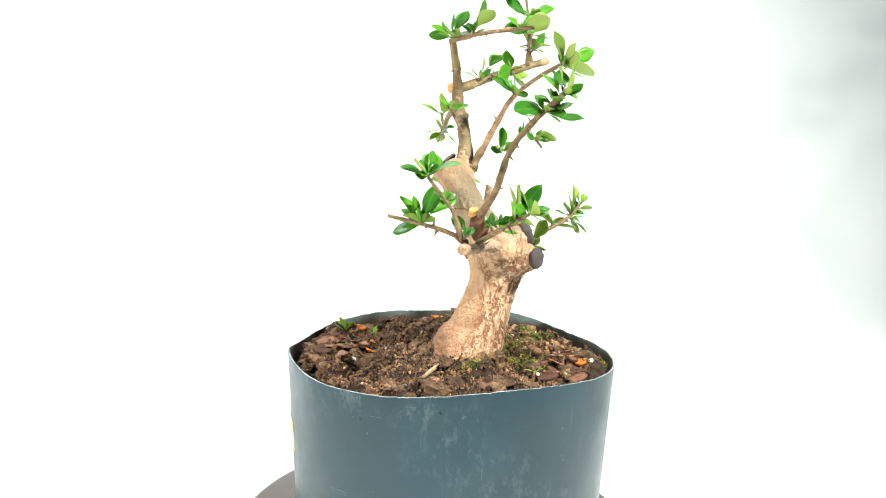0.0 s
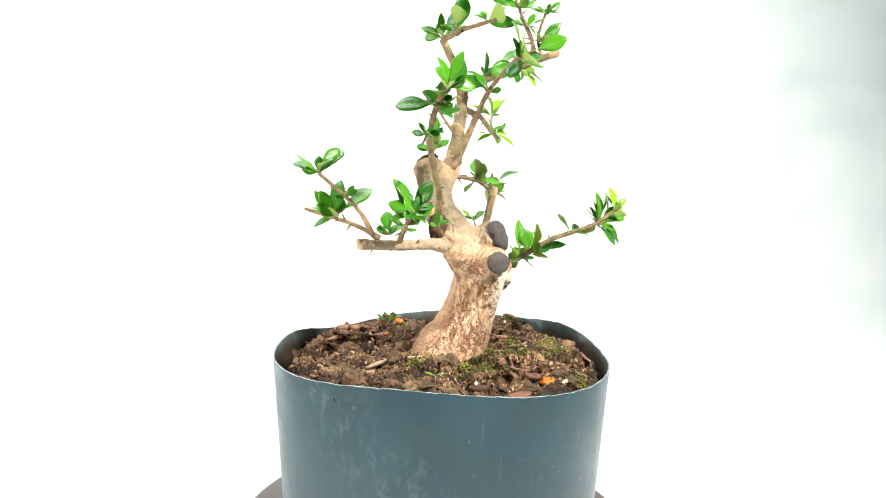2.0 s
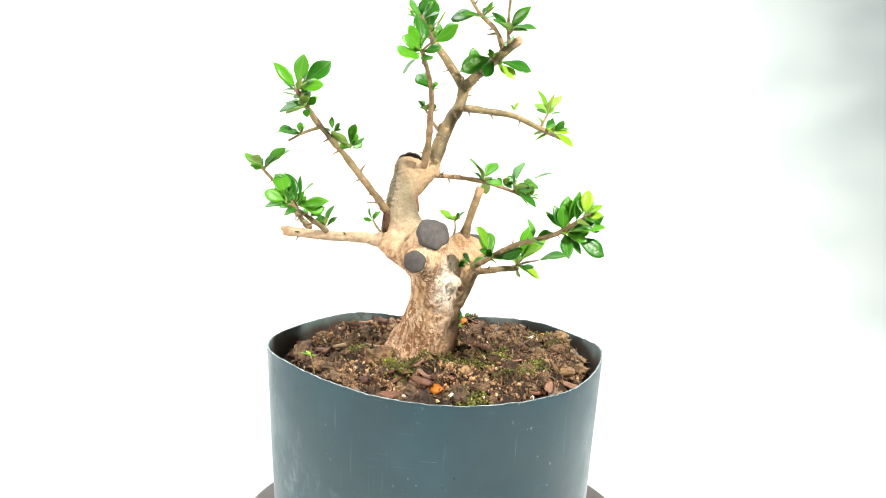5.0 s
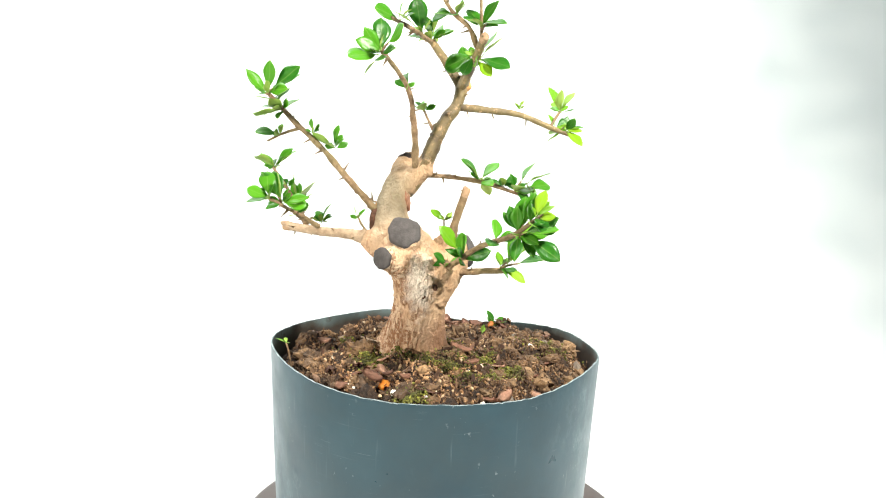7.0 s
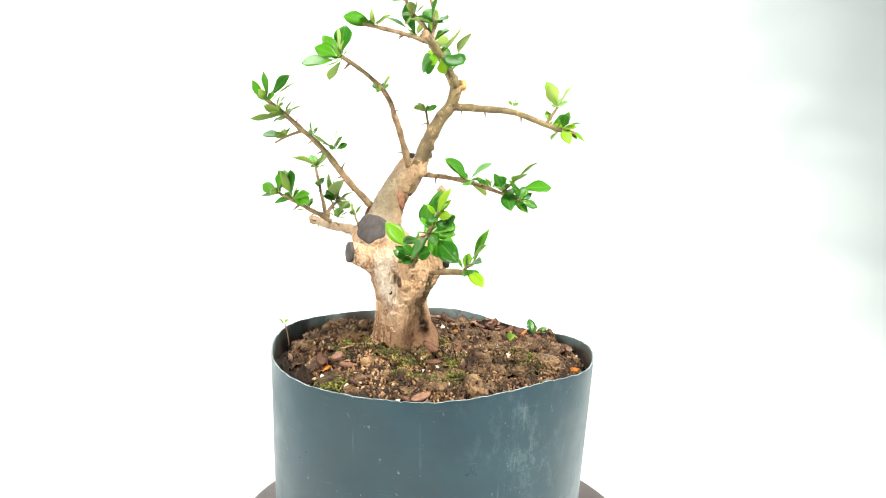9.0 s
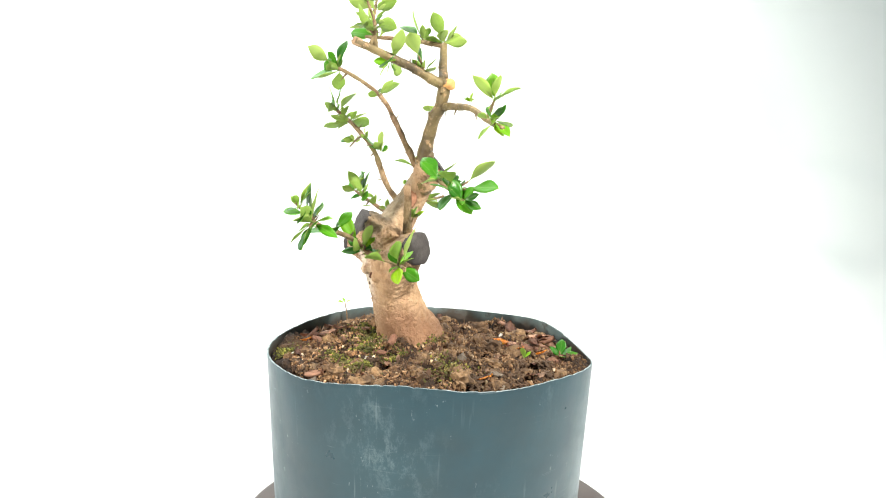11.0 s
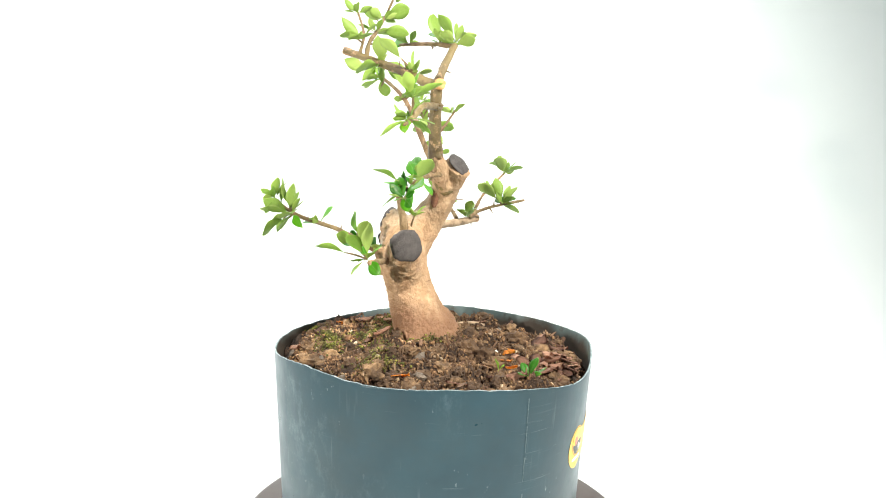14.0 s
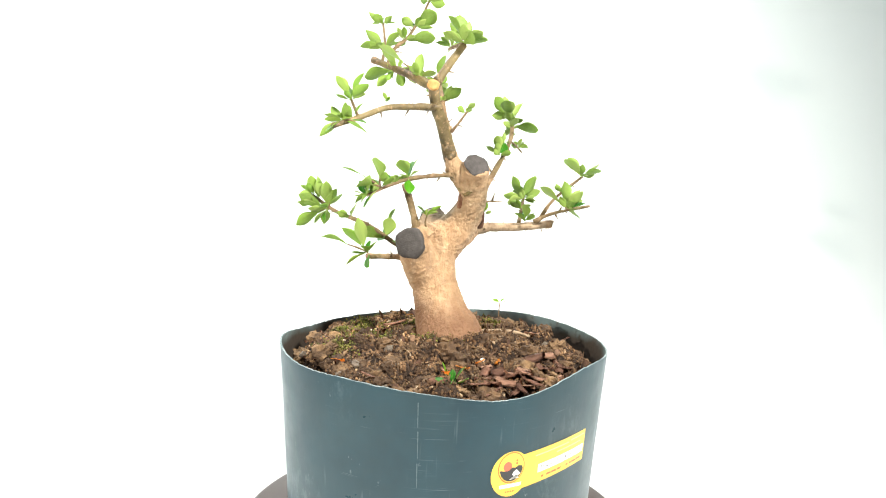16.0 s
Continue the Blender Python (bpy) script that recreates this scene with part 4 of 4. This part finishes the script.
    for x, y, z, r in ((49.4, -3.4, 47.5, 1.5), (48.2, -10.5, 42, 1.4)):
        seal_disc(mm(x, y, z), (1, 0.15, 0.1), r, CAVITY, ob, "small dark knot hole", "knot", squash=1.4, seed=x + z)
    seal_disc(mm(20, 3.2, 56), (-0.5, 0.86, 0.0), 2.2, FRESH, ob, "small orange brown torn scar", "scar", seed=3.0)


trunk()

leader = branch([(9, -27, 104), (12.3, -15, 121), (10.8, -4.5, 146), (7, 5.5, 162), (5.5, 9, 177)], [7.5, 7.0, 5.7, 5.2, 5.0], "straight upright olive brown leader", 5, 21, mat=OLIVE)
seal_disc(mm(1.5, 12.0, 175), (-0.7, 0.7, 0.1), 3.6, FRESH, leader, "pale orange cut face", "cut_end", seed=5.0)
elbow = branch([(6, 8, 174), (4, -2, 189), (1, -12, 203)], [4.6, 3.7, 3.1], "", 1, 22, mat=OLIVE)
top_twig = branch([(1, -12, 202), (22, -22, 206), (51, -34, 208)], [2.4, 1.9, 1.5], "thin reddish horizontal twig", 3, 23)
stub_two = branch([(6, 8, 174), (34, 15, 185), (67, 21, 196)], [4.6, 3.5, 3.0], "cut side limb with leafy shoots", 3, 24, True, mat=OLIVE)
red_twig = branch([(53, 17, 192), (53, 12, 203), (52, 1, 213), (48, -8, 229), (46, -13, 240)], [2.0, 1.7, 1.5, 1.2, 1.0], "slender reddish upright shoot", 2, 25)
dark_twig = branch([(57, 19, 193), (54, 19, 206), (59, 18, 221)], [1.6, 1.3, 1.0], "", 1, 26)
right_limb = branch([(6, 3, 161), (5, 12, 160.5), (3, 26, 159.5), (0, 47, 157.5), (-3, 68, 150), (-6, 87, 144)], [4.2, 3.4, 2.9, 2.6, 2.4, 2.0], "long side limb with a broken tip", 5, 27, mat=OLIVE)
right_twig = branch([(-3, 69, 151), (-4, 72, 156), (-5, 75, 161)], [1.5, 1.2, 0.9], "", 0, 43)
small_twig = branch([(9, -9, 145), (5, -13, 152), (1, -17, 160)], [1.6, 1.2, 0.9], "", 1, 28)
upright = branch([(16, -20, 121), (25, -20, 138), (32, -21, 152), (40, -23, 166), (54, -30, 178), (68, -37, 186)], [3.4, 2.8, 2.3, 2.1, 1.9, 1.6], "slim thorny upright branch", 7, 29)
long_left = branch([(19, -41, 88), (29.5, -58, 108), (34.5, -76.5, 130), (45, -93, 147), (60, -105, 162)], [3.4, 2.8, 2.5, 2.2, 1.7], "long slanting thorny branch", 6, 30)
left_side = branch([(42, -88, 143), (46, -99, 139), (49, -108, 134)], [1.4, 1.1, 0.8], "", 1, 31)
low_left = branch([(32, -45, 74), (25, -62, 76.5), (17, -84, 77), (10, -107, 79)], [6.2, 4.5, 3.9, 3.7], "stout level branch sawn off short", 5, 32, True, mat=LIMB)
outer_twig = branch([(12, -92, 81), (0, -98, 88), (-30, -107, 96)], [2.4, 1.8, 1.3], "", 3, 33)
rising_twig = branch([(10, -94, 82), (4, -104, 99), (-9, -120, 117)], [2.0, 1.6, 1.1], "", 2, 34)
front_twig = branch([(19, -82, 80), (29, -93, 88), (44, -108, 99)], [2.2, 1.8, 1.3], "", 3, 35)
mid_limb = branch([(9, -12, 116), (11, 8, 114.5), (11, 30, 111), (6, 57, 102)], [2.4, 2.0, 1.8, 1.2], "thin level branch bearing leaf rosettes", 6, 36)
low_limb = branch([(42, 0, 57), (50, 6, 62), (68, 22, 76), (90, 40, 86), (104, 54, 99)], [4.0, 2.6, 2.2, 1.8, 0.9], "low outreaching leafy branch", 6, 37)
short_stub = branch([(36, 4, 55), (37, 20, 56.5), (37, 39, 58)], [3.4, 2.6, 2.2], "", 2, 38, True)
stub = branch([(27, 4, 72), (28, 8, 88), (30, 14, 108)], [4.4, 3.4, 3.0], "upright stub sawn off short", 2, 39, True)
crotch_sprig = branch([(26, -2, 76), (24, 0, 82), (22, 0, 88)], [1.2, 0.9, 0.7], "", 0, 40)
bark_sprig = branch([(30, -49, 79), (29, -53, 84), (28, -55, 88)], [1.1, 0.9, 0.7], "", 0, 41)
spike = branch([(19, -36, 95), (12, -46, 97), (5, -55, 97)], [1.4, 0.9, 0.4], "", 1, 42)

cluster(rising_twig, (-9, -119, 117), (-0.3, -0.5, 1), [(-16, -131, 126), (-7, -103, 131), (7, -129, 126), (-23, -125, 123), (-6, -106, 131)], 2, 10)
cluster(rising_twig, (0, -108, 104), (-0.2, -0.3, 1), [(-6, -112, 110)], 1, 7)
cluster(outer_twig, (-12, -102, 92), (-0.5, -0.3, 1), [(-22, -111, 98), (-18, -109, 107), (-5, -106, 113), (4, -90, 109), (-24, -106, 107), (-28, -102, 87)], 3, 13)
cluster(front_twig, (38, -102, 96), (0.3, -0.4, 1), [(37, -115, 115), (51, -100, 115), (42, -84, 101), (29, -107, 95), (39, -86, 95), (33, -109, 116)], 1, 11)
cluster(front_twig, (44, -108, 99), (0.4, -0.5, 0.9), [(48, -121, 105), (36, -112, 116)], 2, 12)
cluster(low_left, (12, -82, 82), (-0.5, 0.1, 1), [(4, -86, 90), (5, -77, 96)], 2, 9)
cluster(bark_sprig, (28, -55, 87), (0, -0.3, 1), [(28, -58, 96), (24, -52, 93)], 1, 7)
cluster(long_left, (31, -70, 131), (0, -0.4, 1), [(41, -83, 140), (38, -62, 137), (32, -68, 146), (28, -62, 135)], 0, 9)
cluster(long_left, (40, -82, 140), (0.2, -0.3, 1), [(42, -83, 149)], 1, 7)
cluster(left_side, (46, -101, 138), (0.2, -0.6, 0.8), [(51, -116, 139), (56, -113, 140)], 2, 9)
cluster(long_left, (51, -98, 153), (0.3, -0.5, 0.8), [(34, -112, 153), (70, -110, 148), (38, -91, 161), (61, -99, 147), (66, -102, 157)], 1, 11)
cluster(long_left, (55, -101, 157), (0.2, -0.5, 0.9), [], 1, 11)
cluster(front_twig, (30, -94, 89), (0.3, -0.3, 1), [], 1, 11)
cluster(long_left, (60, -104, 161), (0.4, -0.4, 1), [(63, -117, 175), (60, -86, 178), (69, -91, 164), (66, -101, 180), (49, -89, 176)], 1, 10)
cluster(upright, (68, -37, 185), (0.6, -0.3, 0.8), [(86, -53, 181), (74, -47, 198), (64, -38, 206), (78, -50, 191), (83, -36, 178), (90, -22, 197), (67, -48, 173)], 1, 12)
cluster(upright, (42, -24, 168), (0.2, -0.2, 1), [(33, -26, 180), (27, -30, 178)], 0, 8)
cluster(right_twig, (-5, 75, 160), (0, 0.1, 1), [(-4, 84, 174), (-5, 67, 177), (-22, 72, 169), (8, 73, 174)], -1, 9, 0.85)
cluster(right_limb, (-3, 72, 150), (0, 0.3, 0.9), [], -1, 10, 0.8)
cluster(right_limb, (-4, 79, 148), (0, 0.6, 0.5), [(-2, 91, 151), (9, 89, 138), (-14, 68, 141), (-17, 70, 147), (-8, 93, 140)], -1, 10, 0.7)
cluster(right_limb, (0, 47, 161), (0, 0.2, 1), [(0, 50, 167), (2, 44, 165)], 0, 6, 1.0)
cluster(small_twig, (2, -16, 158), (0, -0.2, 1), [(4, -22, 164), (13, -18, 162), (-6, -18, 165)], 0, 8)
cluster(stub_two, (42, 15, 188), (0.3, 0.2, 1), [(45, 9, 177), (51, 37, 182), (39, 30, 203), (33, -3, 182)], 0, 9, 0.2)
cluster(stub_two, (44, 17, 186), (0.3, 0.4, -0.2), [(52, 26, 176)], 0, 9, 1.0)
cluster(dark_twig, (55, 19, 203), (0.2, 0.2, 1), [(65, 33, 205), (67, 27, 216), (62, 29, 203), (70, 10, 205)], 1, 13)
cluster(dark_twig, (59, 18, 220), (0.1, 0, 1), [(63, 16, 226), (68, 22, 222), (56, 24, 226)], 2, 11)
cluster(red_twig, (52, 4, 210), (0, -0.3, 1), [(35, -12, 212), (66, 2, 208)], 0, 12)
cluster(red_twig, (50, -3, 220), (0, -0.4, 1), [(35, -12, 229), (66, -8, 226)], 1, 12)
cluster(red_twig, (46, -12, 238), (0, -0.4, 1), [(30, -14, 246), (52, -28, 248), (58, -6, 250)], 2, 14)
cluster(elbow, (1, -12, 204), (-0.1, -0.2, 1), [(-4, -28, 208), (11, -6, 223), (1, -16, 219), (-9, -22, 206), (6, 2, 210), (-7, -10, 212)], 2, 16)
cluster(top_twig, (14, -18, 206), (0.1, -0.2, 1), [(22, -22, 226), (26, -36, 218)], 0, 12)
cluster(top_twig, (42, -30, 208), (0.2, -0.2, 1), [(60, -42, 212)], 0, 12)
cluster(stub_two, (20, 11, 181), (0.1, 0, 1), [(24, 8, 197), (36, 33, 202), (14, 20, 190)], 0, 10)
cluster(mid_limb, (11, 23, 113), (0, 0.2, 1), [(20, 11, 128), (3, 35, 126), (22, 14, 125), (26, 30, 112), (-2, 30, 104)], 0, 10)
cluster(mid_limb, (6, 57, 102), (0, 0.8, 0.6), [], 2, 13)
cluster(mid_limb, (9, 38, 109.5), (0.1, 0.2, 1), [], 0, 10)
cluster(mid_limb, (8, 46, 107), (0, 0.5, 0.9), [(22, 68, 121), (-12, 60, 127), (-10, 72, 112), (21, 58, 97), (2, 62, 95), (24, 48, 112)], 1, 12)
cluster(low_limb, (93, 43, 87), (0.5, 0.5, 0.8), [(96, 51, 111), (91, 46, 108), (105, 63, 92), (103, 65, 75), (107, 40, 74), (86, 34, 98), (101, 64, 97), (80, 53, 80), (100, 52, 76)], 1, 14, 0.15)
cluster(low_limb, (79, 31, 81), (0.4, 0.4, 0.9), [], -1, 13, 0.15)
cluster(low_limb, (98, 48, 93), (0.5, 0.6, 0.7), [], -1, 13, 0.4)
cluster(low_limb, (101, 51, 97), (0.6, 0.5, 0.9), [(106, 60, 104), (96, 56, 112)], 0, 11, 0.5)
cluster(low_limb, (58, 13, 67), (0.3, 0.3, 1), [(68, 29, 74), (53, 11, 83), (70, -1, 88), (66, 3, 74), (72, 12, 66)], 0, 10, 0.15)
cluster(short_stub, (40, 37, 60), (0.2, 0.6, 0.8), [(44, 53, 52), (46, 54, 78), (66, 60, 71), (28, 44, 52)], 0, 12, 0.2)
add_leaf(short_stub, mm(38, 41, 62), mm(33, 49, 86), (0.82, -0.57, 0.1), size=0.022)
cluster(low_limb, (48, 3, 61), (0.4, 0, 0.8), [(46, -8, 64), (56, -4, 70)], 0, 9)
cluster(crotch_sprig, (22, 0, 87), (0, 0, 1), [(18, -9, 94), (27, 5, 94), (16, 5, 92)], 0, 7, 0.8)
turning(TREE)


# ---- seedlings ----
def seedling(x, y, height, tips, young, lean=(0, 0), sink=0):
    thing = tagged(new("seedling"), "tiny green seedling sprouting from the soil", "seedling", "seedlings in the pot")
    z = soil_height(x, y) - sink
    bm = bmesh.new()
    tube(bm, [mm(x, y, z - 2), mm(x + lean[0] * 0.4, y + lean[1] * 0.4, z + height * 0.6), mm(x + lean[0], y + lean[1], z + height)], [0.0006, 0.0005, 0.0005], 6, 3)
    part("stem", bm, TWIG, thing)
    for dx, dy, dz in tips:
        a = mm(x + lean[0], y + lean[1], z + height)
        add_leaf(thing, a, a + Vector((dx, dy, dz)) / 1000, (0, 0, 1), young)
    turning(thing)


seedling(-72, 40, 2, [(-8, 8, 6), (4, 10, 5), (-3, -5, 12), (-10, -4, 6), (6, -3, 8)], False, sink=1.5)
seedling(51, -92, 10 - soil_height(51, -92), [(6, 3, 2), (-6, -2, 2), (1, -6, 3)], True, (2, -3))
seedling(-50, 30, 3, [(2, 1, 8), (-4, 2, 5)], True)
seedling(10, 38, 1, [(4, 2, 2), (-4, 1, 2), (1, -4, 2)], True)


def motions():
    for ob, local in MOVERS:
        walk(ob, [(t, Matrix.Rotation(radians(a), 4, "Z") @ local) for t, a in TURN])


motions()
